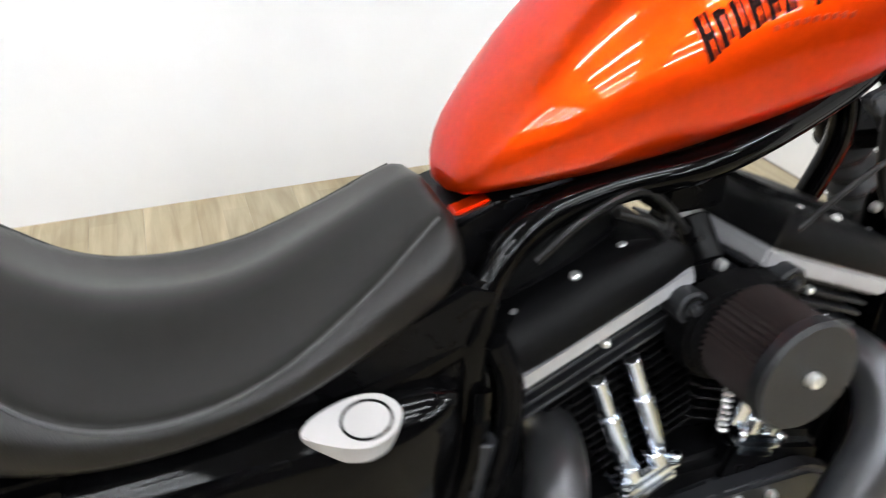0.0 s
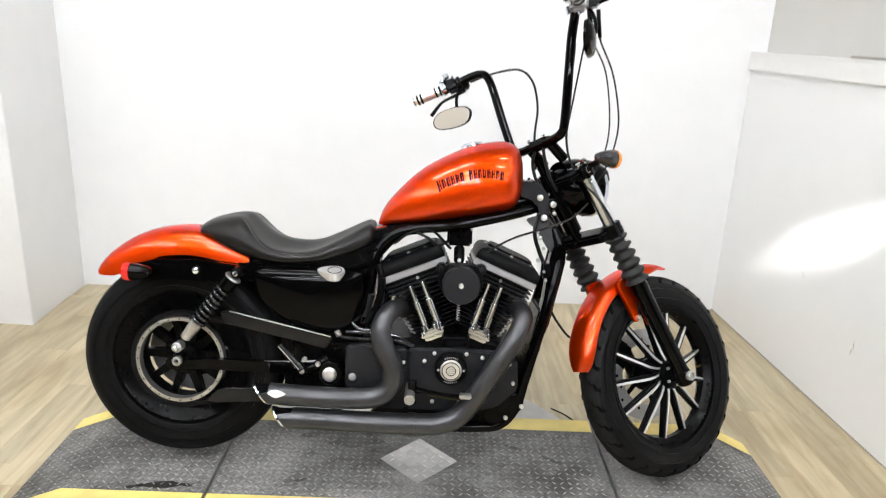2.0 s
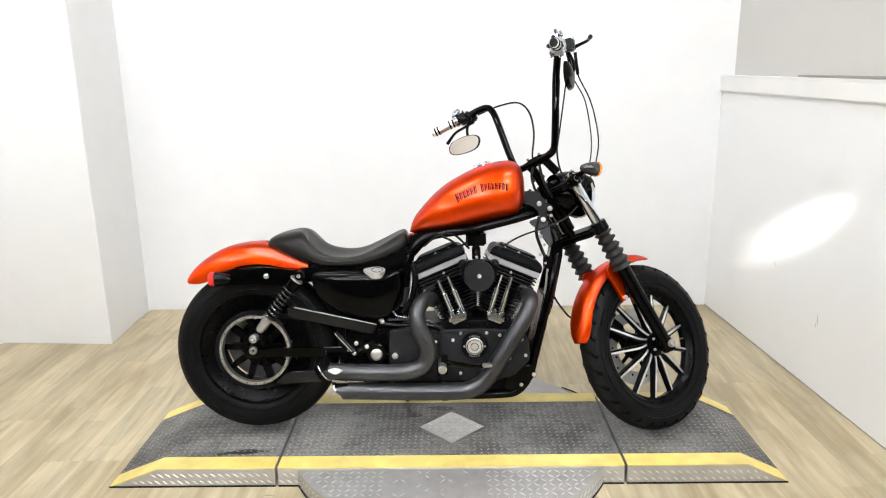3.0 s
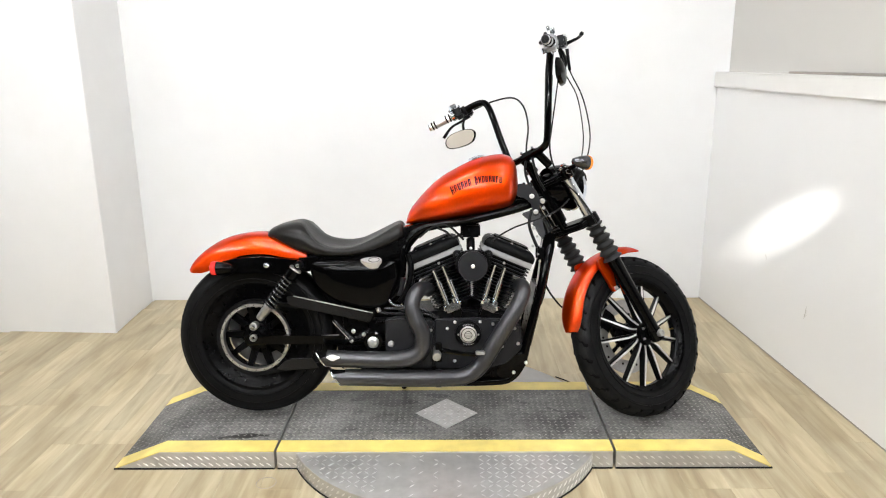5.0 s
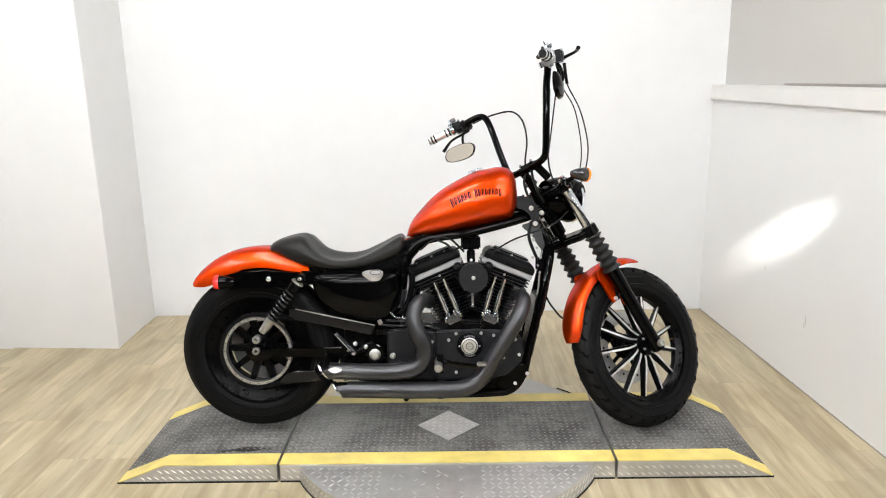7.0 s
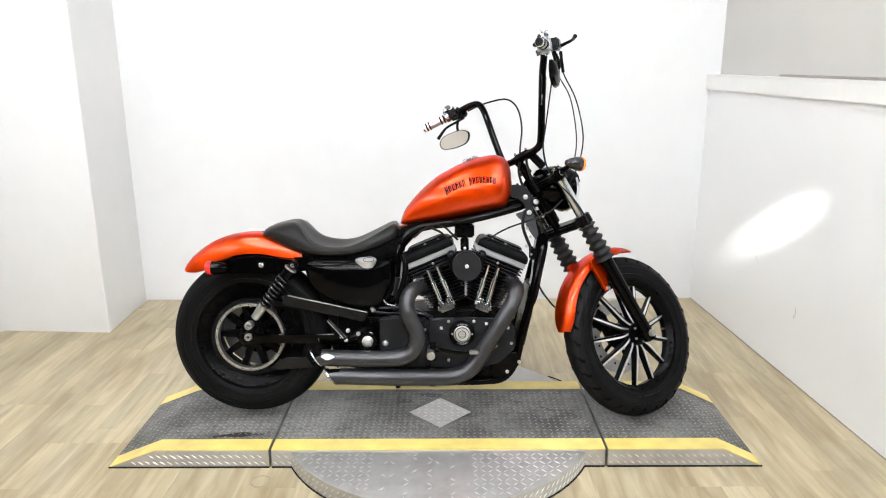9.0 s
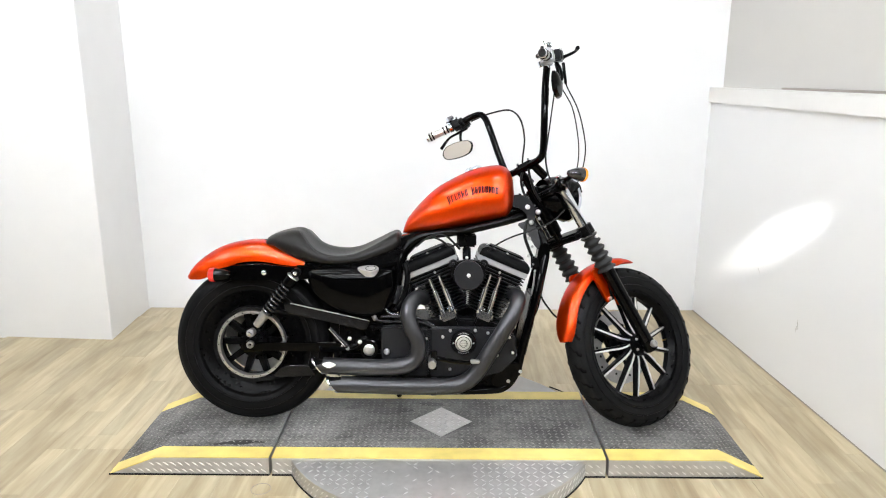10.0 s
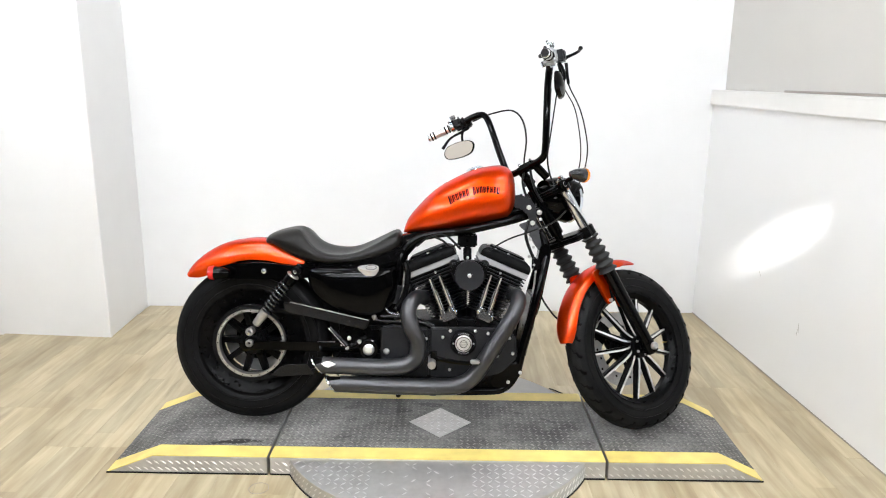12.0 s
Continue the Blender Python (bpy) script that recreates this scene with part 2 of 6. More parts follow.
    rr.inputs["To Min"].default_value, rr.inputs["To Max"].default_value = 0.32, 0.52
    nt.links.new(grain.outputs["Fac"], rr.inputs["Value"])
    nt.links.new(rr.outputs["Result"], b.inputs["Roughness"])
    bp = nt.nodes.new("ShaderNodeBump")
    bp.inputs["Strength"].default_value, bp.inputs["Distance"].default_value = 0.12, 0.002
    nt.links.new(grain.outputs["Fac"], bp.inputs["Height"])
    nt.links.new(bp.outputs["Normal"], b.inputs["Normal"])
    return m


DECK = mat_deck()
OAK = mat_plank()


# ---- mesh tools ----
def part(name, bm, mat, parent=None, label="", angle=35):
    """Link a bmesh as one mesh object under a thing or a part."""
    bmesh.ops.recalc_face_normals(bm, faces=bm.faces)
    me = bpy.data.meshes.new(name)
    bm.to_mesh(me)
    bm.free()
    me.materials.append(mat)
    me.shade_smooth()
    me.set_sharp_from_angle(angle=radians(angle))
    ob = new(name, me)
    if parent:
        ob.parent = parent
    if label:
        tagged(ob, label=label)
    return ob


def again(ob, m):
    """Another piece on the same mesh under the same parent."""
    o = new(ob.name.split(".")[0], ob.data)
    o.parent = ob.parent
    o.matrix_local = m
    return o


def curve(pts, k=6):
    """Catmull-Rom through the points, k steps a span."""
    p = [Vector(q) for q in pts]
    p = [2 * p[0] - p[1]] + p + [2 * p[-1] - p[-2]]
    out = []
    for i in range(1, len(p) - 2):
        a, b, c, d = p[i - 1], p[i], p[i + 1], p[i + 2]
        for j in range(k):
            t = j / k
            out.append(0.5 * (2 * b + (c - a) * t + (2 * a - 5 * b + 4 * c - d) * t * t + (3 * b - a - 3 * c + d) * t ** 3))
    out.append(p[-2])
    return out


def interp(table, x):
    """Smooth value of a short table of (x, value) at x."""
    xs, ys = [a for a, _ in table], [b for _, b in table]
    if x <= xs[0]:
        return ys[0]
    if x >= xs[-1]:
        return ys[-1]
    i = max(j for j in range(len(xs)) if xs[j] <= x)
    i = min(i, len(xs) - 2)
    h = xs[i + 1] - xs[i]
    t = (x - xs[i]) / h
    m0 = (ys[i + 1] - ys[max(0, i - 1)]) / (xs[i + 1] - xs[max(0, i - 1)]) * h
    m1 = (ys[min(len(xs) - 1, i + 2)] - ys[i]) / (xs[min(len(xs) - 1, i + 2)] - xs[i]) * h
    return (2 * t ** 3 - 3 * t * t + 1) * ys[i] + (t ** 3 - 2 * t * t + t) * m0 + (-2 * t ** 3 + 3 * t * t) * ys[i + 1] + (t ** 3 - t * t) * m1


def loft(bm, rings, closed=True, caps=True):
    rows = [[bm.verts.new(v) for v in ring] for ring in rings]
    n = len(rows[0])
    for a, b in zip(rows, rows[1:]):
        for i in range(n if closed else n - 1):
            j = (i + 1) % n
            bm.faces.new((a[i], a[j], b[j], b[i]))
    if caps and closed:
        bm.faces.new(rows[0][::-1])
        bm.faces.new(rows[-1])
    return rows


def tube(pts, r, n=12, k=6, bm=None, caps=True):
    """A round bar along a smooth line; r may be a list along the points."""
    bm = bm or bmesh.new()
    line = curve(pts, k) if k > 1 else [Vector(p) for p in pts]
    m = len(line) - 1
    up = None
    rings = []
    for i, p in enumerate(line):
        d = (line[min(i + 1, m)] - line[max(i - 1, 0)]).normalized()
        if up is None:
            up = d.orthogonal().normalized()
        up = (up - d * up.dot(d)).normalized()
        side = d.cross(up)
        rad = r if not isinstance(r, (list, tuple)) else float(np.interp(i / m * (len(r) - 1), range(len(r)), r))
        rings.append([p + rad * (up * math.cos(2 * math.pi * a / n) + side * math.sin(2 * math.pi * a / n)) for a in range(n)])
    loft(bm, rings, caps=caps)
    return bm


def rod(p0, p1, r, r1=None, n=16, bm=None, edge=0.12):
    """A straight round bar with softened ends."""
    bm = bm or bmesh.new()
    p0, p1 = Vector(p0), Vector(p1)
    r1 = r if r1 is None else r1
    d = (p1 - p0)
    e0, e1 = d.normalized() * r * edge, d.normalized() * r1 * edge
    u = d.orthogonal().normalized()
    v = d.normalized().cross(u)
    rings = []
    for c, rad in ((p0, r * (1 - edge)), (p0 + e0, r), (p1 - e1, r1), (p1, r1 * (1 - edge))):
        rings.append([c + rad * (u * math.cos(2 * math.pi * a / n) + v * math.sin(2 * math.pi * a / n)) for a in range(n)])
    loft(bm, rings)
    return bm


def turned(profile, n=48, centre=(0, 0, 0), axis="y", bm=None, close=True):
    """A turned shape: (radius, height along the axis) all round; the profile is a closed outline if close."""
    bm = bm or bmesh.new()
    c = Vector(centre)
    rows = []
    for i in range(n):
        a = 2 * math.pi * i / n
        ca, sa = math.cos(a), math.sin(a)
        row = []
        for r, h in profile:
            q = {"y": (r * ca, h, r * sa), "z": (r * ca, r * sa, h), "x": (h, r * ca, r * sa)}[axis]
            row.append(bm.verts.new(c + Vector(q)))
        rows.append(row)
    m = len(profile)
    for i in range(n):
        a, b = rows[i], rows[(i + 1) % n]
        for j in range(m if close else m - 1):
            k = (j + 1) % m
            bm.faces.new((a[j], a[k], b[k], b[j]))
    return bm


def slab(outline, y0, y1, bevel=0.004, bm=None, seg=2, plane="xz"):
    """A plate with the given side outline between y0 and y1, edges rounded."""
    bm = bm or bmesh.new()
    if plane == "xz":
        a = [bm.verts.new((x, y0, z)) for x, z in outline]
        b = [bm.verts.new((x, y1, z)) for x, z in outline]
    else:
        a = [bm.verts.new((x, y, y0)) for x, y in outline]
        b = [bm.verts.new((x, y, y1)) for x, y in outline]
    faces = [bm.faces.new(a), bm.faces.new(b[::-1])]
    n = len(a)
    for i in range(n):
        faces.append(bm.faces.new((a[i], b[i], b[(i + 1) % n], a[(i + 1) % n])))
    if bevel:
        edges = list({e for f in faces for e in f.edges})
        bmesh.ops.bevel(bm, geom=edges, offset=bevel, segments=seg, affect="EDGES", clamp_overlap=True)
    return bm


def block(centre, size, bevel=0.003, bm=None, rot=None, seg=2):
    bm2 = bmesh.new()
    bmesh.ops.create_cube(bm2, size=1, matrix=Matrix.Diagonal((*size, 1)))
    if bevel:
        bmesh.ops.bevel(bm2, geom=bm2.edges[:], offset=bevel, segments=seg, affect="EDGES", clamp_overlap=True)
    m = Matrix.Translation(centre) @ (rot.to_4x4() if rot else Matrix())
    bm2.transform(m)
    if bm is None:
        return bm2
    me = bpy.data.meshes.new("t")
    bm2.to_mesh(me)
    bm2.free()
    bm.from_mesh(me)
    bpy.data.meshes.remove(me)
    return bm


def rounded(points, k=5):
    """A closed smooth outline through 2D points."""
    p = [Vector((a, b, 0)) for a, b in points]
    n = len(p)
    out = []
    for i in range(n):
        a, b, c, d = p[i - 1], p[i], p[(i + 1) % n], p[(i + 2) % n]
        for j in range(k):
            t = j / k
            q = 0.5 * (2 * b + (c - a) * t + (2 * a - 5 * b + 4 * c - d) * t * t + (3 * b - a - 3 * c + d) * t ** 3)
            out.append((q.x, q.y))
    return out


def bolt(name, at, r, parent, mat=None, axis=(0, -1, 0), h=0.006, label=""):
    """A domed bolt head that stands out along the axis."""
    d = Vector(axis).normalized()
    bm = bmesh.new()
    u = d.orthogonal().normalized()
    v = d.cross(u)
    rings = []
    for f, rad in ((-0.4, 1.0), (0.35, 1.0), (0.8, 0.85), (1.0, 0.5)):
        rings.append([Vector(at) + d * h * f + r * rad * (u * math.cos(math.pi * a / 5) + v * math.sin(math.pi * a / 5)) for a in range(10)])
    loft(bm, rings)
    return part(name, bm, mat or CHROME, parent, label)


def structure(ob, label, category):
    return tagged(ob, label=label, category=category, kind="structure")


# ---- the room ----
# right wall runs slightly askew: x = 2.365 at the back, growing towards the viewer
def right_x(y):
    return 2.365 + (1.595 - y) * 0.0516


ROOM_FRONT, ROOM_TOP, BAY = -10.5, 3.5, -0.9
SHOP_L, SHOP_R = -4.6, 6.2

bm = slab([(SHOP_L - 0.2, ROOM_FRONT - 0.15), (SHOP_R + 0.2, ROOM_FRONT - 0.15), (SHOP_R + 0.2, 1.75), (SHOP_L - 0.2, 1.75)], -0.12, -0.008, 0, plane="xy")
floor = structure(part("floor", bm, OAK), "light oak-look plank floor, scuffed and slightly dirty", "floor")
bm = slab([(-1.0, 1.595), (right_x(1.595) + 0.35, 1.595), (right_x(1.595) + 0.35, 1.72), (-1.0, 1.72)], -0.01, ROOM_TOP, 0, plane="xy")
structure(part("wall_back", bm, PAINT_WALL), "plain white painted back wall", "wall")
bm = slab([(-0.963, 1.045), (-0.995, 1.715), (-2.10, 1.715), (-2.10, 1.115), (-1.95, 1.106)], -0.01, ROOM_TOP, 0.004, plane="xy", seg=1)
structure(part("wall_pillar", bm, PAINT_WALL), "white painted wall corner that juts into the room", "wall")
bm = slab([(-1.95, 1.098), (-2.10, 1.098), (-2.10, BAY), (-1.95, BAY)], -0.01, ROOM_TOP, 0, plane="xy")
structure(part("wall_left", bm, PAINT_WALL), "plain white painted side wall", "wall")
ya, yb = 1.593, BAY
bm = slab([(right_x(ya), ya), (right_x(yb), yb), (right_x(yb) + 0.13, yb), (right_x(ya) + 0.13, ya)], -0.01, 1.328, 0, plane="xy")
structure(part("wall_right_lower", bm, PANEL_WALL), "white panelled half-height wall with scuffs and a ledge", "wall")
bm = slab([(right_x(ya) + 0.06, ya), (right_x(yb) + 0.06, yb), (right_x(yb) + 0.2, yb), (right_x(ya) + 0.2, ya)], 1.330, ROOM_TOP, 0, plane="xy")
structure(part("wall_right_upper", bm, UPPER_WALL), "grey-beige painted upper wall set back behind the ledge", "wall")
bm = slab([(right_x(ya) - 0.018, ya), (right_x(yb) - 0.018, yb), (right_x(yb) + 0.058, yb), (right_x(ya) + 0.058, ya)], 1.331, 1.340, 0.003, plane="xy")
slab([(right_x(ya) - 0.018, ya), (right_x(yb) - 0.018, yb), (right_x(yb) - 0.002, yb), (right_x(ya) - 0.002, ya)], 1.256, 1.3305, 0.003, bm=bm, plane="xy")
structure(part("trim", bm, TRIM), "white painted ledge board along the half wall", "trim")
bm = slab([(right_x(0.85) + 0.012, 0.85), (right_x(-0.88) + 0.012, -0.88), (right_x(-0.88) + 0.055, -0.88), (right_x(0.85) + 0.055, 0.85)], 1.3415, 1.351, 0.002, plane="xy")
tagged(part("moulding_strip", bm, GREY_STRIP), "grey-brown strip of moulding lying on the ledge", "moulding")
# unseen walls, added very dark so that the black parts reflect little
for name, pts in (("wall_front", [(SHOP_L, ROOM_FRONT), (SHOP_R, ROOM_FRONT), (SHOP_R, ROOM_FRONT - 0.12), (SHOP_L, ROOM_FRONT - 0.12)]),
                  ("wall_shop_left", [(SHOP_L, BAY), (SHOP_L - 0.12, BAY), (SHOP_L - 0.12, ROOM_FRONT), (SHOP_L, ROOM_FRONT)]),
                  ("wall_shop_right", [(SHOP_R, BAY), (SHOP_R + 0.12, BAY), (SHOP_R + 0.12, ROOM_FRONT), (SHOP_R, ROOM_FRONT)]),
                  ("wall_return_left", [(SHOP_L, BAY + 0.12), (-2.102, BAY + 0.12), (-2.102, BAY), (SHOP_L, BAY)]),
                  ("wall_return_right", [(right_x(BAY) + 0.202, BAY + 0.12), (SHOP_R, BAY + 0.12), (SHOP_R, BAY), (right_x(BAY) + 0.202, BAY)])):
    structure(part(name, slab(pts, -0.01, ROOM_TOP, 0, plane="xy"), SHOP_DARK), "plain dark wall, unseen, added to close off the shop beyond the bay", "wall")
# unseen ceiling, its grey kept dark to dull what glossy parts reflect
bm = slab([(SHOP_L - 0.2, ROOM_FRONT - 0.15), (SHOP_R + 0.2, ROOM_FRONT - 0.15), (SHOP_R + 0.2, 1.75), (SHOP_L - 0.2, 1.75)], ROOM_TOP + 0.002, ROOM_TOP + 0.1, 0, plane="xy")
structure(part("ceiling", bm, CEILING), "plain grey ceiling, unseen, kept dark to dull its reflections", "ceiling")


# shadow line of the gap under the wall, put in as a dark strip
bm = slab([(right_x(ya) - 0.002, ya), (right_x(yb) - 0.002, yb), (right_x(yb) - 0.0004, yb), (right_x(ya) - 0.0004, ya)], 0.0, 0.006, 0, plane="xy")
structure(part("baseboard", bm, GREY_STRIP), "thin dark strip standing in for the gap shadow at the foot of the wall", "trim")
for y, z, h, lean in ((0.44, 0.300, 0.050, 0.3), (0.455, 0.285, 0.030, -0.2), (0.83, 0.452, 0.035, 1.2)):
    bm = tube([(right_x(y) + 0.0004, y, z), (right_x(y) + 0.0002, y + h * 0.4 * lean, z + h * 0.5), (right_x(y) + 0.0004, y + h * lean * 0.6, z + h)], [0.0008, 0.0022, 0.0008], 6, 4)
    tagged(part("wall_scuff", bm, SCUFF), "faint grey scuff mark on the white panel wall", "scuff mark", "scuffs on the wall")

# ---- ceiling lights ----
def ceiling_light(at, turn):
    thing = new("ceiling_light")
    thing.matrix_world = Matrix.Translation(at) @ pose(0, 0, 0, 0, 0, turn)
    tagged(thing, "white twin-tube fluorescent ceiling light, switched on", "ceiling light", "fluorescent lights on the ceiling")
    part("housing", block((0, 0, 0.0), (1.26, 0.16, 0.05), 0.006), TRIM, thing)
    for y in (-0.045, 0.045):
        part("tube", rod((-0.59, y, -0.055), (0.59, y, -0.055), 0.019), TUBE, thing, "glowing white fluorescent tube")
        for x in (-0.605, 0.605):
            part("socket", block((x, y, -0.045), (0.02, 0.03, 0.05), 0.003), TRIM, thing)
    return thing


first_light = ceiling_light((-0.5, -0.5, ROOM_TOP - 0.03), 0)
for x, y in [(1.7, -0.5)] + [(x, y) for y in (-2.0, -3.4, -4.8, -6.4) for x in (-2.7, -0.5, 1.7, 3.9)]:
    copy_thing(first_light, Matrix.Translation((x, y, ROOM_TOP - 0.03)))

# ---- platform: turntable, deck, ramps ----
H = 0.068
Y0, Y1 = -0.285, 0.272
X_L, X_R, X_KL, X_KR, G_L, G_R = -0.362, 1.992, -0.19, 1.85, 0.222, 1.430


def lug_mesh():
    bm = bmesh.new()
    a = [bm.verts.new(v) for v in ((-0.0125, 0, 0), (0, -0.0032, 0), (0.0125, 0, 0), (0, 0.0032, 0))]
    b = [bm.verts.new(v) for v in ((-0.0085, 0, 0.0016), (0, -0.0017, 0.0016), (0.0085, 0, 0.0016), (0, 0.0017, 0.0016))]
    bm.faces.new(b)
    for i in range(4):
        bm.faces.new((a[i], a[(i + 1) % 4], b[(i + 1) % 4], b[i]))
    me = bpy.data.meshes.new("lug")
    bm.to_mesh(me)
    bm.free()
    return me


LUG_ME = lug_mesh()


def add_lugs(bm, spots):
    """Raised tread lugs at the given poses."""
    for m in spots:
        n0 = len(bm.verts)
        bm.from_mesh(LUG_ME)
        bm.verts.ensure_lookup_table()
        bmesh.ops.transform(bm, matrix=m, verts=bm.verts[n0:])


def tread(x0, x1, y0, y1, keep, z):
    spots = []
    step = 0.026
    for i in range(int((x1 - x0) / step) + 1):
        for j in range(int((y1 - y0) / step) + 1):
            x, y = x0 + i * step, y0 + j * step
            if keep(x, y):
                spots.append(pose(x, y, z, 0, 0, 45 if (i + j) % 2 else -45))
    return spots


# turntable
DISC_C, DISC_R = (0.825, -0.015), 0.592
turntable = new("turntable")
tagged(turntable, "round diamond-plate steel turntable under the deck", "turntable")
bm = turned([(0.0, 0.0), (DISC_R, 0.0), (DISC_R, H - 0.006), (DISC_R - 0.003, H - 0.004), (0.0, H - 0.004)], 96, (DISC_C[0], DISC_C[1], 0), "z")
bmesh.ops.remove_doubles(bm, verts=bm.verts, dist=1e-5)
part("disc", bm, PLATE, turntable)
# shade of the gap at the floor, put in as a dark ring
part("rubber_foot", turned([(DISC_R - 0.02, 0.0), (DISC_R + 0.0030, 0.0), (DISC_R + 0.0030, 0.0050), (DISC_R - 0.02, 0.0050)], 96, (DISC_C[0], DISC_C[1], 0), "z"), GAP_DARK, turntable, "dark strip standing in for the shaded gap at the floor")
bm = bmesh.new()


def on_disc(x, y):
    d = math.hypot(x - DISC_C[0], y - DISC_C[1])
    worn = y < 0 and 0.60 < x < 0.93 and math.sin(61 * x + 37 * y) * math.sin(23 * x - 41 * y) > -0.35
    return not worn and d < DISC_R - 0.015 and y < Y0 - 0.01


add_lugs(bm, tread(0.2, 1.45, -0.62, 0.6, on_disc, H - 0.004))
for k in range(150):
    a = math.pi + math.pi * k / 150
    q = pose(DISC_C[0] + DISC_R * math.cos(a), DISC_C[1] + DISC_R * math.sin(a), 0.018 + 0.026 * (k % 2), 0, 0, math.degrees(a) + 90) @ pose(0, 0, 0, 90, 0, 0) @ pose(0, 0, 0, 0, 0, 45)
    if q.translation.y < Y0:
        add_lugs(bm, [q])
tagged(part("tread_lug", bm, LUG, turntable), kind="stuff")


def top_z(x):
    if x < X_KL:
        return H * (x - X_L) / (X_KL - X_L)
    if x > X_KR:
        return H * (X_R - x) / (X_R - X_KR)
    return H


def sheet(xs, y_of, thick, bm=None):
    """A thin sheet that follows the top of the deck between y_of(x)."""
    bm = bm or bmesh.new()
    rings = []
    for x in xs:
        ya, yb = y_of(x)
        z = top_z(x)
        rings.append([(x, ya, z + 0.0008), (x, yb, z + 0.0008), (x, yb, z + thick), (x, ya, z + thick)])
    loft(bm, rings)
    return bm


def line(a, b, n=2):
    return [a + (b - a) * i / (n - 1) for i in range(n)]


def face_lugs(x0, x1):
    spots = []
    n = int((x1 - x0) / 0.026)
    for i in range(n):
        for j in range(2):
            x = x0 + 0.013 + i * 0.026 + 0.013 * j
            z = 0.018 + 0.026 * j
            if z + 0.010 < top_z(x) and x < x1 - 0.01:
                spots.append(pose(x, Y0, z, 90, 0, 0) @ pose(0, 0, 0, 0, 0, -35))
    return spots


TAPE = 0.075
G = 0.005
sections = (
    ("ramp", "black grit-covered end ramp with yellow taped edges", [(X_L, 0.0), (X_KL, H), (G_L - G, H), (G_L - G, 0.0)], [X_L, X_KL, G_L - G]),
    ("deck", "black grit-covered deck with yellow taped edges and a steel diamond", [(G_L + G, 0.0), (G_L + G, H), (G_R - G, H), (G_R - G, 0.0)], [G_L + G, G_R - G]),
    ("ramp", "black grit-covered end ramp with yellow taped edges", [(G_R + G, 0.0), (G_R + G, H), (X_KR, H), (X_R, 0.0)], [G_R + G, X_KR, X_R]),
)
for name, label, outline, xs in sections:
    thing = new(name)
    tagged(thing, label, "platform", "sections of the motorcycle platform")
    part("body", slab(outline, Y0, Y1, 0.0012, seg=1), PLATE, thing, "diamond-plate steel body")
    # the same gap shade as a dark strip along the section's foot
    part("rubber_foot", block(((outline[0][0] + outline[-1][0]) / 2, Y0 - 0.0005, 0.0028), (outline[-1][0] - outline[0][0], 0.006, 0.0054), 0.0008), GAP_DARK, thing, "dark strip standing in for the shaded gap at the floor")
    part("mat", sheet(xs, lambda x: (Y0 + TAPE - 0.002, Y1 - TAPE + 0.002), 0.0028), DECK, thing, "black grit mat, dusty and oil-stained")
    part("tape", sheet(xs, lambda x: (Y0 - 0.0004, Y0 + TAPE), 0.0038), YELLOW, thing, "scuffed yellow tape")
    part("tape", sheet(xs, lambda x: (Y1 - TAPE, Y1 - 0.001), 0.0038), YELLOW, thing, "scuffed yellow tape")
    verts, faces = [], []
    step = 0.024
    for i in range(int((xs[-1] - xs[0]) / step)):
        for j in range(int((Y1 - Y0 - 2 * TAPE) / step)):
            x, y = xs[0] + 0.014 + i * step, Y0 + TAPE + 0.014 + j * step
            if name == "deck" and abs(x - 0.832) + abs(y + 0.006) < 0.140:
                continue
            d = 1 if (i + j) % 2 else -1
            slope = (top_z(x + 0.001) - top_z(x - 0.001)) / 0.002
            n0 = len(verts)
            for q, h in ((1.0, 0.0026), (0.6, 0.0038)):
                for a, b in ((-0.0105, 0), (0, -0.0028), (0.0105, 0), (0, 0.0028)):
                    dx, dy = q * 0.7071 * (a - d * b), q * 0.7071 * (d * a + b)
                    verts.append((x + dx, y + dy, top_z(x) + slope * dx + h))
            faces.append((n0 + 4, n0 + 5, n0 + 6, n0 + 7))
            faces += [(n0 + k, n0 + (k + 1) % 4, n0 + 4 + (k + 1) % 4, n0 + 4 + k) for k in range(4)]
    me = bpy.data.meshes.new("mat_lug")
    me.from_pydata(verts, [], faces)
    me.materials.append(LUG_DUST)
    lugs = new("mat_lug", me)
    lugs.parent = thing
    tagged(lugs, kind="stuff")
    bm = bmesh.new()
    if name == "ramp":
        add_lugs(bm, face_lugs(outline[0][0], outline[-1][0]))
    else:
        add_lugs(bm, [s for s in face_lugs(G_L + G, G_R - G) if abs(s.translation.x - DISC_C[0]) > 0.53])
    tagged(part("tread_lug", bm, LUG, thing), kind="stuff")
    if name == "deck":
        cx, cy = 0.832, -0.006
        part("diamond", slab([(cx - 0.122, cy), (cx, cy - 0.122), (cx + 0.122, cy), (cx, cy + 0.122)], H + 0.003, H + 0.0045, 0, plane="xy"), PLATE, thing, "bare diamond-plate steel diamond")
        bm = bmesh.new()
        add_lugs(bm, tread(cx - 0.11, cx + 0.11, cy - 0.11, cy + 0.11, lambda x, y: abs(x - cx) + abs(y - cy) < 0.110, H + 0.0045))
        tagged(part("tread_lug", bm, LUG, thing), kind="stuff")

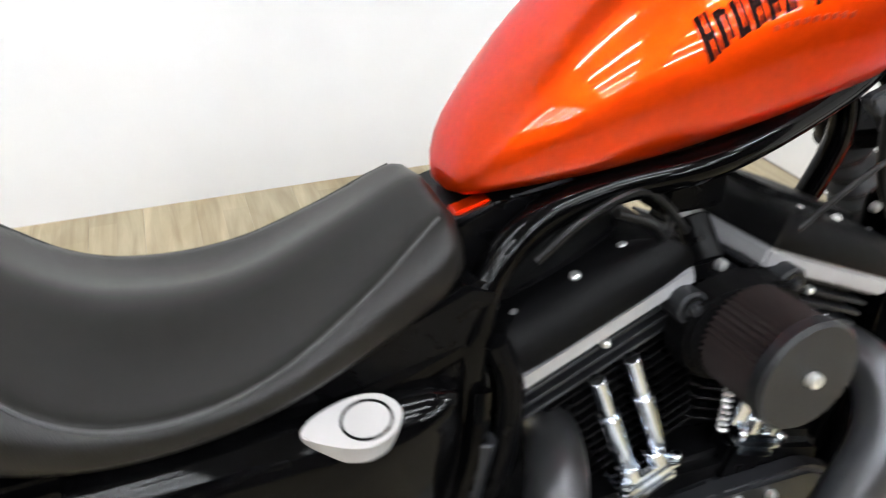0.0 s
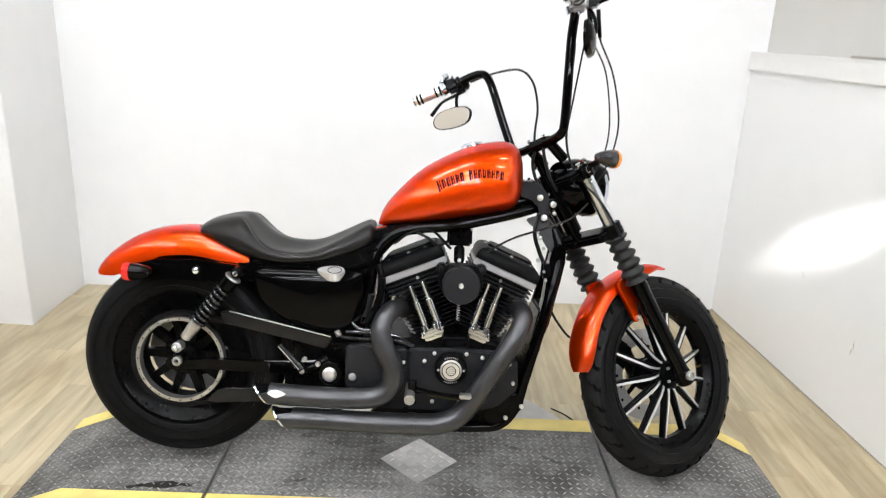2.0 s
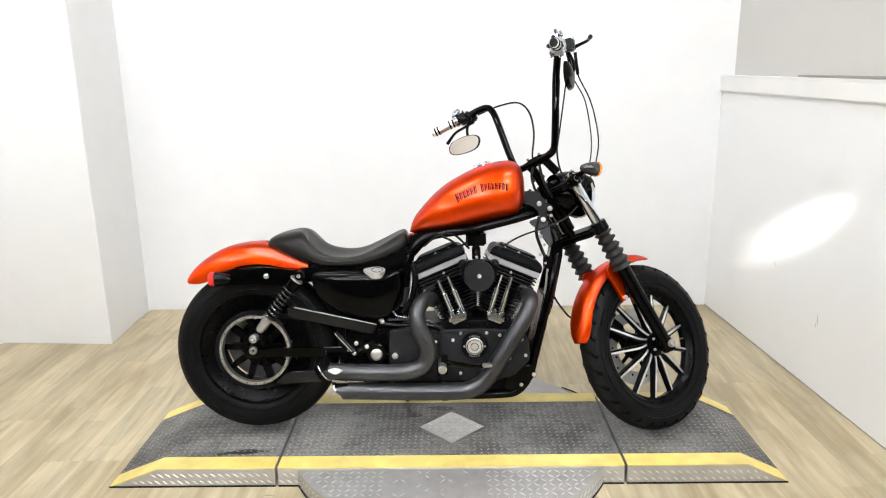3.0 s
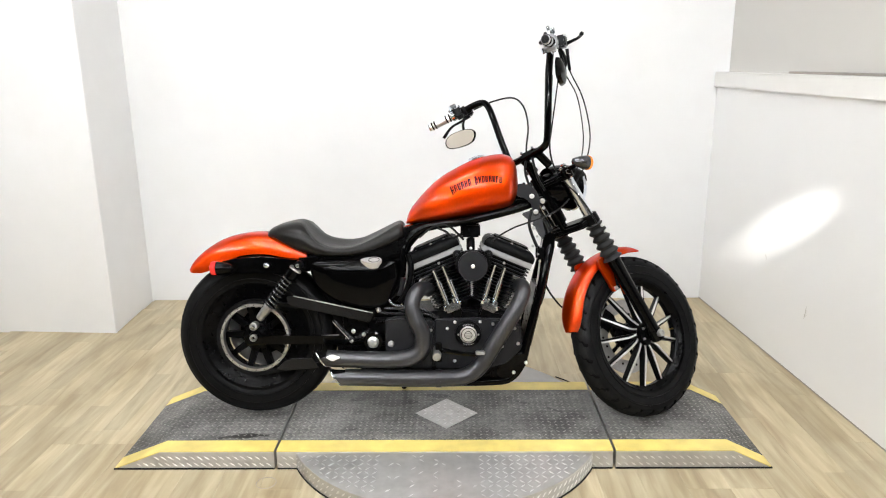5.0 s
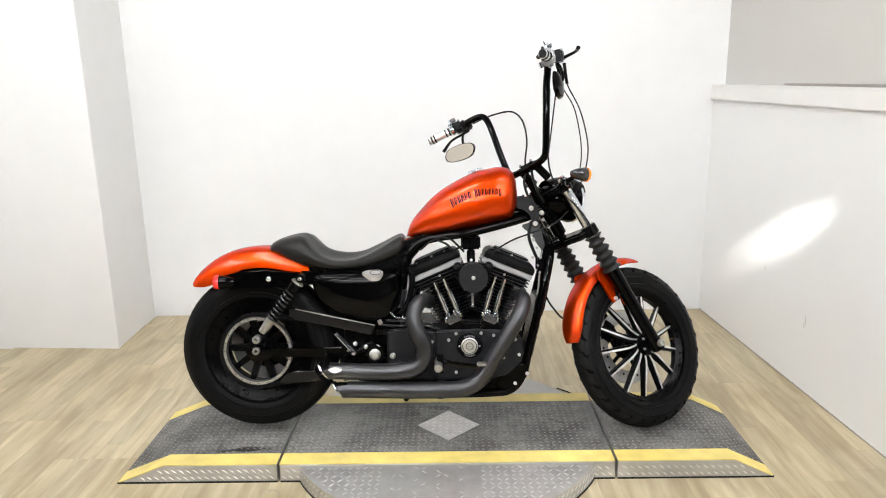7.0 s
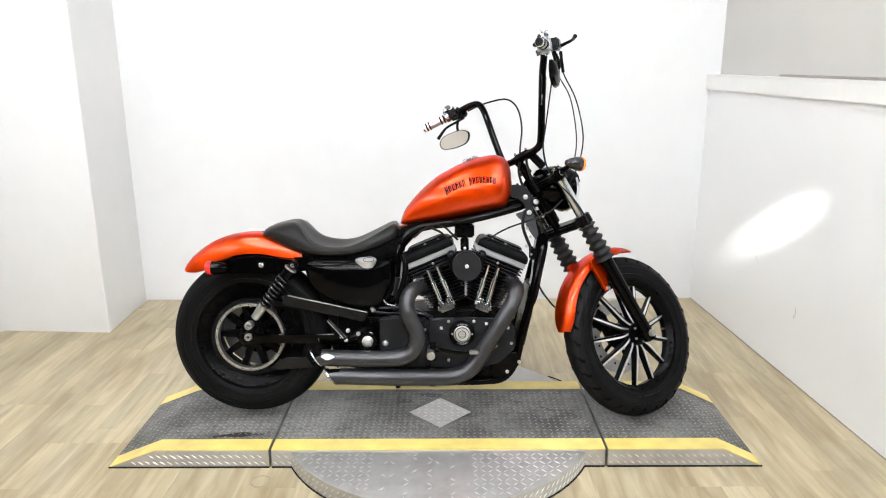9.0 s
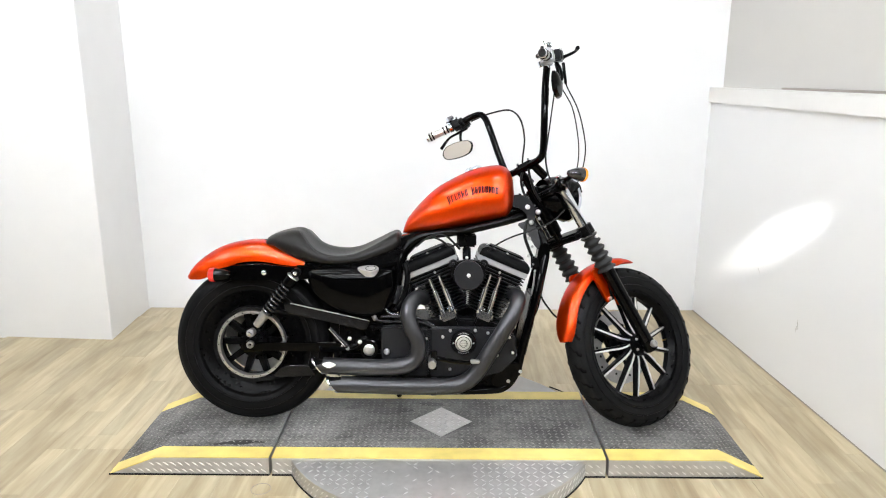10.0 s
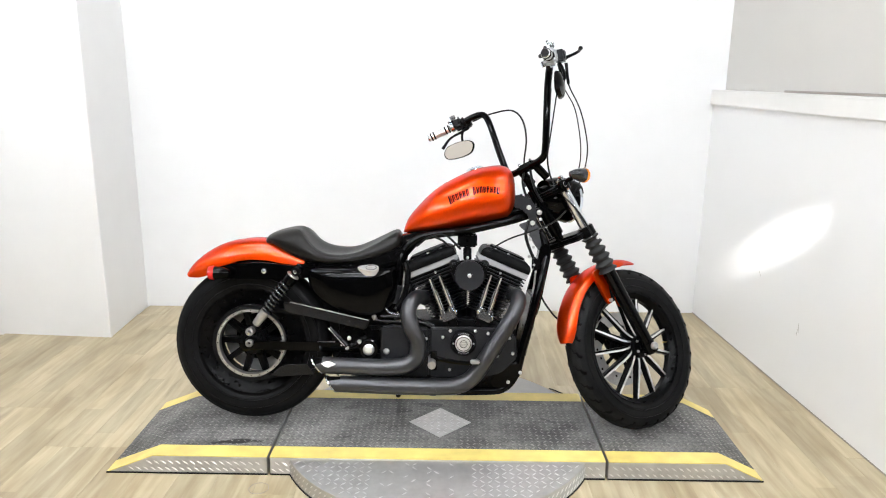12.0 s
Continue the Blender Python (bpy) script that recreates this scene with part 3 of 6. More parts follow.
# oil stains and rubber marks on the mats; those under the bike also paint its shade
def stain(x, y, rx, ry, turn, parent, seed):
    r = random.Random(seed)
    lobes = [(r.uniform(0.6, 1.15) * rx * math.cos(2 * math.pi * i / 11), r.uniform(0.5, 1.2) * ry * math.sin(2 * math.pi * i / 11)) for i in range(11)]
    c, sn = math.cos(turn), math.sin(turn)
    ol = [(x + a * c - b * sn, y + a * sn + b * c) for a, b in rounded(lobes, 4)]
    part("stain", slab(ol, H + 0.0025, H + 0.0031, 0, plane="xy"), STAIN_SHADE, parent, "dark oily mark, under the bike also painted shade")


pieces = [o for o in scene.objects if o.parent is None and o.name.split(".")[0] in ("ramp", "deck")]
pieces.sort(key=lambda o: min(v.co.x for v in o.children[0].data.vertices))
for x, y, rx, ry, turn, k in ((0.085, -0.178, 0.062, 0.017, 0.05, 0), (0.01, -0.188, 0.030, 0.009, 0.2, 0), (0.150, -0.172, 0.030, 0.008, -0.2, 0), (1.26, 0.02, 0.045, 0.010, -0.6, 1),
                              (1.14, 0.085, 0.028, 0.012, -0.4, 1), (0.62, 0.085, 0.095, 0.034, 0.1, 1), (0.80, 0.150, 0.060, 0.020, -0.2, 1), (0.47, 0.120, 0.045, 0.018, 0.3, 1), (0.48, -0.13, 0.020, 0.008, 0.4, 1), (1.66, 0.02, 0.09, 0.020, 0.5, 2)):
    stain(x, y, rx, ry, turn, pieces[k], int(x * 1000) + 7)

# cord on the floor behind the platform and a round floor cap in front
cord = part("power_cord", tube([(1.33, 0.47, 0.003), (1.38, 0.42, 0.003), (1.42, 0.35, 0.003), (1.46, 0.31, 0.003)], 0.003, 6), CABLE)
tagged(cord, "thin black cord lying on the plank floor", "cord")
ring_pts = [(0.208 + 0.034 * math.cos(2 * math.pi * i / 28), -0.372 + 0.034 * math.sin(2 * math.pi * i / 28), 0.0004) for i in range(29)]
cap = part("drain_cover", tube(ring_pts, 0.0011, 5, 1), GREY_STRIP)
tagged(cap, "thin round rim of a drain cover set in the plank floor", "drain cover")

# ---- motorcycle ----
# Its own frame: x forward from the rear axle, y to its left, z up; it leans on its side stand away from the viewer.
LEAN, STEER_ANGLE, RAKE = 8.5, 34.7, 30.0
bike = new("motorcycle")
bike.matrix_world = Matrix.Translation((0.101, 0.0, 0.072)) @ pose(0, 0, 0, -LEAN, 0, 0)
tagged(bike, "orange and black cruiser motorcycle with tall handlebars on its side stand", "motorcycle")
STEM = Vector((1.604, 0, 0))
STEER = Matrix.Translation(STEM) @ Matrix.Rotation(radians(STEER_ANGLE), 4, Vector((-math.sin(radians(RAKE)), 0, math.cos(radians(RAKE))))) @ Matrix.Translation(-STEM)


def steered(name, bm, mat, parent=None, label="", angle=35):
    bm.transform(STEER)
    return part(name, bm, mat, parent or bike, label, angle)


# -- fuel tank --
TANK_TOP = [(0.582, 0.752), (0.590, 0.780), (0.605, 0.810), (0.659, 0.873), (0.713, 0.921), (0.767, 0.953), (0.820, 0.979), (0.874, 0.997), (0.928, 1.007), (0.960, 1.005), (0.985, 0.990), (1.000, 0.955), (1.006, 0.900)]
TANK_LOW = [(0.582, 0.748), (0.590, 0.746), (0.605, 0.747), (0.712, 0.757), (0.816, 0.774), (0.921, 0.797), (0.960, 0.806), (0.985, 0.820), (1.000, 0.850), (1.006, 0.880)]
TANK_W = [(0.582, 0.020), (0.590, 0.045), (0.605, 0.062), (0.66, 0.090), (0.72, 0.108), (0.80, 0.122), (0.88, 0.130), (0.94, 0.130), (0.970, 0.120), (0.990, 0.095), (1.000, 0.065), (1.006, 0.03)]
TANK_N = 2.5


def tank_ring(x, n=40):
    zt, zb, w = interp(TANK_TOP, x), interp(TANK_LOW, x), interp(TANK_W, x)
    zc, h = zb + (zt - zb) * 0.42, None
    ring = []
    for i in range(n):
        a = 2 * math.pi * i / n
        c, s = math.cos(a), math.sin(a)
        y = w * math.copysign(abs(c) ** (2 / TANK_N), c)
        hh = (zt - zc) if s > 0 else (zc - zb)
        ex = 2.0 if s > 0 else 3.2
        ring.append((x, y, zc + hh * math.copysign(abs(s) ** (2 / ex), s)))
    return ring


def tank_side(x, z):
    """How far the tank's side stands out at x and z."""
    zt, zb, w = interp(TANK_TOP, x), interp(TANK_LOW, x), interp(TANK_W, x)
    zc = zb + (zt - zb) * 0.42
    if z > zc:
        s = min(1, ((z - zc) / (zt - zc)))
        ss = s ** (2.0 / 2)
    else:
        s = min(1, ((zc - z) / (zc - zb)))
        ss = s ** (3.2 / 2)
    c = math.sqrt(max(0, 1 - ss * ss))
    return w * c ** (2 / TANK_N)


bm = bmesh.new()
xs = [0.582, 0.585, 0.590, 0.597, 0.605, 0.62] + [0.64 + 0.02 * i for i in range(16)] + [0.952, 0.962, 0.972, 0.980, 0.988, 0.994, 1.0, 1.004, 1.006]
loft(bm, [tank_ring(x) for x in xs])
tank = part("fuel_tank", bm, ORANGE, bike, "glossy candy-orange teardrop fuel tank", 60)
bm = turned([(0.0, 0.0), (0.031, 0.0), (0.033, 0.006), (0.031, 0.012), (0.024, 0.016), (0.0, 0.017)], 32, axis="z")
bmesh.ops.remove_doubles(bm, verts=bm.verts, dist=1e-5)
bm.transform(Matrix.Translation((0.852, -0.006, 0.984)) @ pose(0, 0, 0, 0, -18, 0))
part("filler_cap", bm, CHROME, tank, "chrome filler cap")
# lettering as plain dark marks along an arc
def mark(x, z, slope, wide, tall, parent):
    """A flat bar that hugs the flank of the tank."""
    bm = bmesh.new()
    rows = []
    for fz in (-0.5, 0.0, 0.5):
        row = []
        for fx in (-0.5, 0.5):
            px = x + fx * wide - fz * tall * math.sin(slope) * 0.55
            pz = z + fz * tall + fx * wide * slope
            row.append((px, -tank_side(px, pz) - 0.0006, pz))
        rows.append(row)
    vs = [[bm.verts.new(v) for v in r] for r in rows]
    for a, b in zip(vs, vs[1:]):
        bm.faces.new((a[0], a[1], b[1], b[0]))
    ex = bmesh.ops.extrude_face_region(bm, geom=bm.faces[:])
    bmesh.ops.translate(bm, vec=(0, 0.0012, 0), verts=[v for v in ex["geom"] if isinstance(v, bmesh.types.BMVert)])
    part("lettering_bar", bm, LETTER, parent)


for k in range(15):
    if k == 6:
        continue
    u = (k + 0.3) / 14.6
    x = 0.755 + 0.182 * u
    z = 0.852 + 0.058 * math.sin(math.pi * min(1, 0.12 + 0.54 * u)) + 0.008 * u
    slope = 0.75 - 0.85 * u
    tall = 0.031 if k in (0, 7) else 0.025
    mark(x - 0.0026, z - 0.0026 * slope, slope, 0.0052, tall, tank)
    mark(x + 0.0030, z + 0.0030 * slope, slope, 0.0034, tall * (0.94, 0.80, 1.0)[k % 3], tank)
    off = tall * (0.0, 0.40, -0.38, 0.12)[k % 4]
    mark(x + 0.0004 - off * math.sin(slope) * 0.55, z + off, slope, 0.0046, 0.0042, tank)
for k in range(9):
    u = k / 8
    x = 0.812 + 0.066 * u
    z = 0.879 + 0.014 * u - 0.008 * u * u
    part("small_bar", block((x, -tank_side(x, z) - 0.0002, z), (0.0042, 0.0012, 0.0040), 0, rot=Euler((0, radians(-9), 0)).to_matrix()), LETTER_RED, tank)

# -- seat --
SEAT_TOP = [(0.058, 0.705), (0.066, 0.728), (0.095, 0.746), (0.137, 0.759), (0.180, 0.767), (0.203, 0.764), (0.222, 0.750), (0.247, 0.727), (0.280, 0.705), (0.320, 0.693), (0.375, 0.689), (0.420, 0.697), (0.460, 0.714), (0.510, 0.738), (0.548, 0.756), (0.568, 0.755), (0.580, 0.725)]
SEAT_LOW = [(0.058, 0.700), (0.095, 0.696), (0.130, 0.676), (0.170, 0.655), (0.199, 0.643), (0.249, 0.632), (0.321, 0.628), (0.403, 0.634), (0.506, 0.655), (0.547, 0.672), (0.572, 0.695), (0.580, 0.715)]
SEAT_W = [(0.058, 0.030), (0.066, 0.060), (0.095, 0.090), (0.150, 0.116), (0.22, 0.134), (0.30, 0.140), (0.383, 0.134), (0.45, 0.120), (0.52, 0.102), (0.56, 0.092), (0.574, 0.078), (0.580, 0.05)]


SEAM = [(0.058, 60), (0.10, 60), (0.150, 62), (0.190, 60), (0.215, 50), (0.245, 34), (0.29, 24), (0.34, 22), (0.42, 29), (0.50, 40), (0.545, 50), (0.580, 60)]


def seat_flank(x, a, off=0.0):
    """The rounded body of the seat at the angle a."""
    zt, zb, w = interp(SEAT_TOP, x), interp(SEAT_LOW, x), interp(SEAT_W, x)
    zc = zb + (zt - zb) * 0.35
    c, s = math.cos(a), math.sin(a)
    hh = (zt - zc) if s > 0 else (zc - zb)
    ex = 2.5 if s > 0 else 2.9
    return ((w + off) * math.copysign(abs(c) ** (2 / ex), c), zc + (hh + off) * math.copysign(abs(s) ** (2 / ex), s))


def seat_point(x, a, off=0.0):
    """Side panels up to the seam, and a dished top between the seams."""
    a = (a + math.pi) % (2 * math.pi) - math.pi
    side, b = (1, a) if abs(a) <= math.pi / 2 else (-1, math.copysign(math.pi, a) - a)
    seam = radians(interp(SEAM, x))
    if b <= seam:
        y, z = seat_flank(x, b, off)
        return (x, side * y, z)
    ys, zs = seat_flank(x, seam, off)
    u = (b - seam) / (math.pi / 2 - seam)
    rise = interp(SEAT_TOP, x) + off - zs
    sink = 0.010 * math.exp(-((x - 0.36) / 0.14) ** 2)
    z = zs + rise * (1 - (1 - u) ** 1.35) - sink * math.sin(math.pi * min(1, u * 1.15)) * 0.7
    return (x, side * ys * (1 - u), z)


bm = bmesh.new()
xs = [0.058, 0.060, 0.064, 0.070, 0.08] + [0.095 + 0.0125 * i for i in range(37)] + [0.551, 0.558, 0.566, 0.572, 0.577, 0.580]
loft(bm, [[seat_point(x, 2 * math.pi * i / 72) for i in range(72)] for x in xs])
seat = part("seat", bm, LEATHER, bike, "black vinyl solo seat with a raised rear bolster", 60)
for side in (1, -1):
    pts = []
    for x in (0.192, 0.205, 0.218, 0.232, 0.25, 0.27, 0.30, 0.34, 0.38, 0.42, 0.46, 0.50, 0.53, 0.556):
        q = seat_point(x, radians(interp(SEAM, x) - 5), 0.0002)
        pts.append((q[0], side * q[1], q[2]))
    part("piping", tube(pts, 0.0016, 6, 4), STITCH, seat)
# seat base edge and rear mounting tab
part("seat_tab", block((0.058, -0.01, 0.716), (0.018, 0.02, 0.008), 0.002), BLACK_SATIN, seat)

# -- rear fender --
F_TOP = [(-0.236, 0.588), (-0.228, 0.606), (-0.207, 0.632), (-0.175, 0.658), (-0.141, 0.680), (-0.100, 0.699), (-0.056, 0.711), (0.005, 0.719), (0.068, 0.717), (0.130, 0.704), (0.180, 0.684), (0.215, 0.660)]
F_LOW = [(-0.236, 0.579), (-0.228, 0.572), (-0.207, 0.570), (-0.175, 0.572), (-0.141, 0.585), (-0.100, 0.610), (-0.056, 0.630), (0.005, 0.641), (0.068, 0.640), (0.130, 0.629), (0.180, 0.624), (0.215, 0.622)]


def fender_ring(x, zt, zb, w, t=0.003, n=18):
    outer, inner = [], []
    for i in range(n + 1):
        a = math.pi * i / n
        c, s = math.cos(a), math.sin(a)
        y = math.copysign(abs(c) ** (2 / 3.0), c)
        z = abs(s) ** (2 / 2.6)
        outer.append((x, w * y, zb + (zt - zb) * z))
        inner.append((x, (w - t) * y, zb + (zt - zb - t) * z))
    return outer + inner[::-1]


bm = bmesh.new()
xs = [-0.236, -0.233, -0.228, -0.220] + [-0.207 + 0.0222 * i for i in range(20)]
loft(bm, [fender_ring(x, interp(F_TOP, x), interp(F_LOW, x), interp([(-0.236, 0.060), (-0.228, 0.072), (-0.19, 0.082), (-0.1, 0.088), (0.215, 0.090)], x)) for x in xs])
part("rear_fender", bm, ORANGE, bike, "glossy candy-orange rear fender", 50)
for side in (1, -1):
    y0, y1 = side * 0.092, side * 0.110
    strut = part("fender_strut", slab([(-0.135, 0.592), (-0.120, 0.612), (-0.05, 0.628), (0.06, 0.634), (0.200, 0.620), (0.245, 0.615), (0.245, 0.580), (0.19, 0.575), (0.06, 0.572), (-0.05, 0.572), (-0.12, 0.575)], min(y0, y1), max(y0, y1), 0.004), BLACK_GLOSS, bike)
    bolt("bolt", (0.070, side * 0.111, 0.603), 0.011, strut, axis=(0, side, 0), h=0.012, label="chrome strut bolt")
    # bullet turn signal
    sig = turned([(0.006, 0.062), (0.015, 0.055), (0.021, 0.035), (0.0245, 0.008), (0.0255, -0.012), (0.0225, -0.012), (0.0, 0.0)], 24, (-0.108, side * 0.135, 0.596), "x")
    bmesh.ops.remove_doubles(sig, verts=sig.verts, dist=1e-5)
    rod((-0.085, side * 0.135, 0.598), (-0.085, side * 0.100, 0.600), 0.008, bm=sig)
    signal = part("rear_turn_signal", sig, BLACK_GLOSS, bike, "black bullet turn signal with a red lens")
    lens = turned([(0.0, -0.028), (0.014, -0.025), (0.0245, -0.018), (0.0262, -0.010), (0.0262, 0.001), (0.0, 0.001)], 24, (-0.108, side * 0.135, 0.596), "x")
    bmesh.ops.remove_doubles(lens, verts=lens.verts, dist=1e-5)
    part("lens", lens, RED_LENS, signal, "red lens")


# -- wheels --
def tyre_profile(r_out, r_in, half):
    p = []
    for i in range(13):
        a = math.pi * i / 12
        h = -half * math.cos(a)
        p.append((r_in + (r_out - r_in) * math.sin(a) ** 0.62 if 0 < i < 12 else r_in, h * (1.0 if 2 < i < 10 else (0.95 if 0 < i < 12 else 0.72))))
    return p


def wheel_meshes(r, rim_r, half, front):
    """Meshes round the origin, axle along y."""
    out = {}
    prof = tyre_profile(r, rim_r, half)
    out["tyre"] = turned(prof, 72, bm=bmesh.new())
    band = [p for p in prof if abs(p[1]) < half * 0.80]
    out["tread"] = turned([(a + 0.0008, b) for a, b in band] + [(a - 0.004, b) for a, b in band[::-1]], 72)
    w = half * 0.62
    lip = 0.012
    if front:
        prof = [(rim_r + 0.004, -w), (rim_r - lip, -w), (rim_r - lip - 0.010, -w * 0.55), (rim_r - 0.030, -w * 0.35), (rim_r - 0.030, w * 0.35), (rim_r - lip - 0.010, w * 0.55), (rim_r - lip, w), (rim_r + 0.004, w)]
    else:
        prof = [(rim_r + 0.004, -w), (rim_r - 0.010, -w), (rim_r - 0.022, -w * 0.8), (0.142, -w * 0.60), (0.130, -w * 0.50), (0.130, w * 0.50), (rim_r - 0.02, w * 0.8), (rim_r - 0.01, w), (rim_r + 0.004, w)]
    out["rim"] = turned(prof, 72)
    return out


def spoke_mesh(r0, r1, wy, w0, w1, dish=0.0):
    """One spoke along +x, tapering outwards; dish: how far the hub end stands out to -y."""
    bm = bmesh.new()
    rings = []
    for k in range(6):
        f = k / 5
        r, w, y = r0 + (r1 - r0) * f, w0 + (w1 - w0) * f, wy * (1 - 0.2 * f)
        d = -dish * (1 - f)
        rings.append([(r, d - y, -w), (r, d - y, w), (r, d + y, w), (r, d + y, -w)])
    loft(bm, rings)
    bmesh.ops.bevel(bm, geom=[e for e in bm.edges], offset=0.0012, segments=1, affect="EDGES", clamp_overlap=True)
    return bm


def spoke_face(r0, r1, wy, dish, bend):
    """The machined silver edge of a spoke: narrow outside, curling aside near the hub."""
    bm = bmesh.new()
    rings = []
    for k in range(9):
        f = k / 8
        r = r0 + (r1 - r0) * f
        c = 0.0036 - bend * max(0.0, 1 - f * 3.2) ** 2
        h = 0.0030 + 0.0008 * math.sin(math.pi * f)
        y = -dish * (1 - f) - wy * (1 - 0.2 * f)
        rings.append([(r, y - 0.0022, c - h), (r, y - 0.0022, c + h), (r, y + 0.0010, c + h), (r, y + 0.0010, c - h)])
    loft(bm, rings)
    return bm


# front wheel (straight frame, then steered)
FC = Vector((1.487, 0, 0.305))
parts_ = wheel_meshes(0.312, 0.226, 0.050, True)
FRONT = STEER @ Matrix.Translation(FC)
fw = part("front_wheel", parts_["rim"], BLACK_SATIN, bike, "black cast front wheel with thirteen machined-edge spokes")
fw.matrix_local = FRONT
part("tyre", parts_["tyre"], RUBBER, fw, "black front tyre with worn tread grooves", 60)
for rr in (0.2400, 0.2700):
    hh = 0.050 * math.sqrt(1 - min(1, ((rr - 0.226) / 0.086) ** (2 / 0.62))) * 0.97
    part("sidewall_rib", turned([(rr - 0.0012, -hh + 0.003), (rr - 0.0010, -hh - 0.0012), (rr + 0.0010, -hh - 0.0010), (rr + 0.0014, -hh + 0.003)], 72), RUBBER, fw)
part("tread", parts_["tread"], TREAD, fw, "dusty worn tread", 60)
part("hub", turned([(0.0, -0.082), (0.018, -0.082), (0.022, -0.066), (0.042, -0.062), (0.045, -0.046), (0.032, -0.030), (0.030, 0.02), (0.05, 0.03), (0.05, 0.042), (0.0, 0.05)], 32), BLACK_SATIN, fw)
sp = part("spoke", spoke_mesh(0.026, 0.200, 0.012, 0.010, 0.0065, 0.030), BLACK_SATIN, fw)
edge = part("spoke_face", spoke_face(0.034, 0.199, 0.012, 0.030, 0.011), ALU, fw, "machined silver spoke edge")
for k in range(13):
    m = Matrix.Rotation(2 * math.pi * (k + 0.30) / 13, 4, "Y")
    if k:
        again(sp, m)
        again(edge, m)
    else:
        sp.matrix_local, edge.matrix_local = m, m
for k in range(5):
    a = 2 * math.pi * k / 5
    bolt("hub_bolt", (0.033 * math.cos(a), -0.064, 0.033 * math.sin(a)), 0.0052, fw, ALU)
bm = turned([(0.095, 0.060), (0.146, 0.060), (0.146, 0.065), (0.095, 0.065)], 64)
part("brake_disc", bm, STEEL_DISC, fw, "drilled steel brake disc")
hole = part("disc_hole", turned([(0.0, 0.0595), (0.005, 0.0595), (0.005, 0.0655), (0.0, 0.0655)], 10, (0.120, 0, 0)), GROOVE, fw)
for k in range(1, 20):
    again(hole, Matrix.Rotation(2 * math.pi * k / 20, 4, "Y") @ Matrix.Translation((0.009 * ((k % 3) - 1), 0, 0)))
part("disc_carrier", turned([(0.03, 0.048), (0.052, 0.056), (0.052, 0.066), (0.03, 0.060)], 40), BLACK_SATIN, fw)
arm = part("carrier_arm", block((0.073, 0.062, 0.0), (0.052, 0.005, 0.016), 0.002), BLACK_SATIN, fw)
for k in range(1, 5):
    again(arm, Matrix.Rotation(2 * math.pi * k / 5, 4, "Y"))
part("valve", rod((0.196, -0.004, 0.018), (0.170, -0.010, 0.016), 0.0035, n=8), BRASS, fw, "brass valve stem")
# tread grooves on both shoulders
for side in (1, -1):
    g = bmesh.new()
    pts = []
    for hh, aa in ((0.003, -0.010), (0.013, 0.006), (0.018, 0.048), (0.027, 0.056), (0.031, 0.098), (0.038, 0.110)):
        rr = 0.226 + 0.086 * math.sin(math.acos(hh / 0.05)) ** 0.62 - 0.0056
        pts.append((rr * math.cos(aa), -side * hh, rr * math.sin(aa)))
    tube(pts, 0.0066, 6, 2, g)
    gr = part("tread_groove", g, GROOVE, fw)
    for k in range(1, 30):
        again(gr, Matrix.Rotation(2 * math.pi * (k + (0.5 if side < 0 else 0)) / 30, 4, "Y"))

# rear wheel
RC = Vector((0.006, 0, 0.320))
parts_ = wheel_meshes(0.305, 0.212, 0.074, False)
rw = part("rear_wheel", parts_["rim"], BLACK_SATIN, bike, "black cast rear wheel with a silver brake ring")
rw.matrix_local = Matrix.Translation(RC)
part("tyre", parts_["tyre"], RUBBER, rw, "wide black rear tyre", 60)
for rr in (0.2260, 0.2560):
    hh = 0.074 * math.sqrt(1 - min(1, ((rr - 0.212) / 0.093) ** (2 / 0.62))) * 0.97
    part("sidewall_rib", turned([(rr - 0.0014, -hh + 0.003), (rr - 0.0012, -hh - 0.0014), (rr + 0.0012, -hh - 0.0010), (rr + 0.0016, -hh + 0.003)], 72), RUBBER, rw)
part("tread", parts_["tread"], TREAD_DARK, rw, "dark rear tread", 60)
part("hub", turned([(0.0, -0.074), (0.022, -0.074), (0.026, -0.060), (0.046, -0.055), (0.046, 0.055), (0.0, 0.07)], 32), BLACK_SATIN, rw)
sp = part("spoke", spoke_mesh(0.035, 0.138, 0.018, 0.0135, 0.0105), BLACK_SATIN, rw)
for k in range(1, 10):
    again(sp, Matrix.Rotation(2 * math.pi * k / 10, 4, "Y"))
part("belt_pulley", turned([(0.1205, -0.074), (0.1310, -0.074), (0.1310, -0.046), (0.1205, -0.046)], 72), SHOCK_ALU, rw, "silver belt pulley rim with small holes")
hole = part("disc_hole", turned([(0.0, -0.0748), (0.0022, -0.0748), (0.0022, -0.070), (0.0, -0.070)], 8, (0.1258, 0, 0)), GROOVE, rw)
for k in range(1, 24):
    again(hole, Matrix.Rotation(2 * math.pi * k / 24, 4, "Y"))
part("brake_disc", turned([(0.092, 0.066), (0.142, 0.066), (0.142, 0.072), (0.092, 0.072)], 64), STEEL_DISC, rw, "steel rear brake disc")
part("disc_carrier", turned([(0.030, 0.058), (0.094, 0.064), (0.094, 0.070), (0.030, 0.066)], 40), BLACK_SATIN, rw)
part("rear_caliper", block((0.128, 0.078, 0.352), (0.095, 0.050, 0.085), 0.014, seg=3, rot=Euler((0, radians(20), 0)).to_matrix()), BLACK_SATIN, bike, "black rear brake caliper")
axle = part("rear_axle", rod((0.010, 0.112, 0.326), (0.010, -0.106, 0.326), 0.010), BLACK_SATIN, bike)
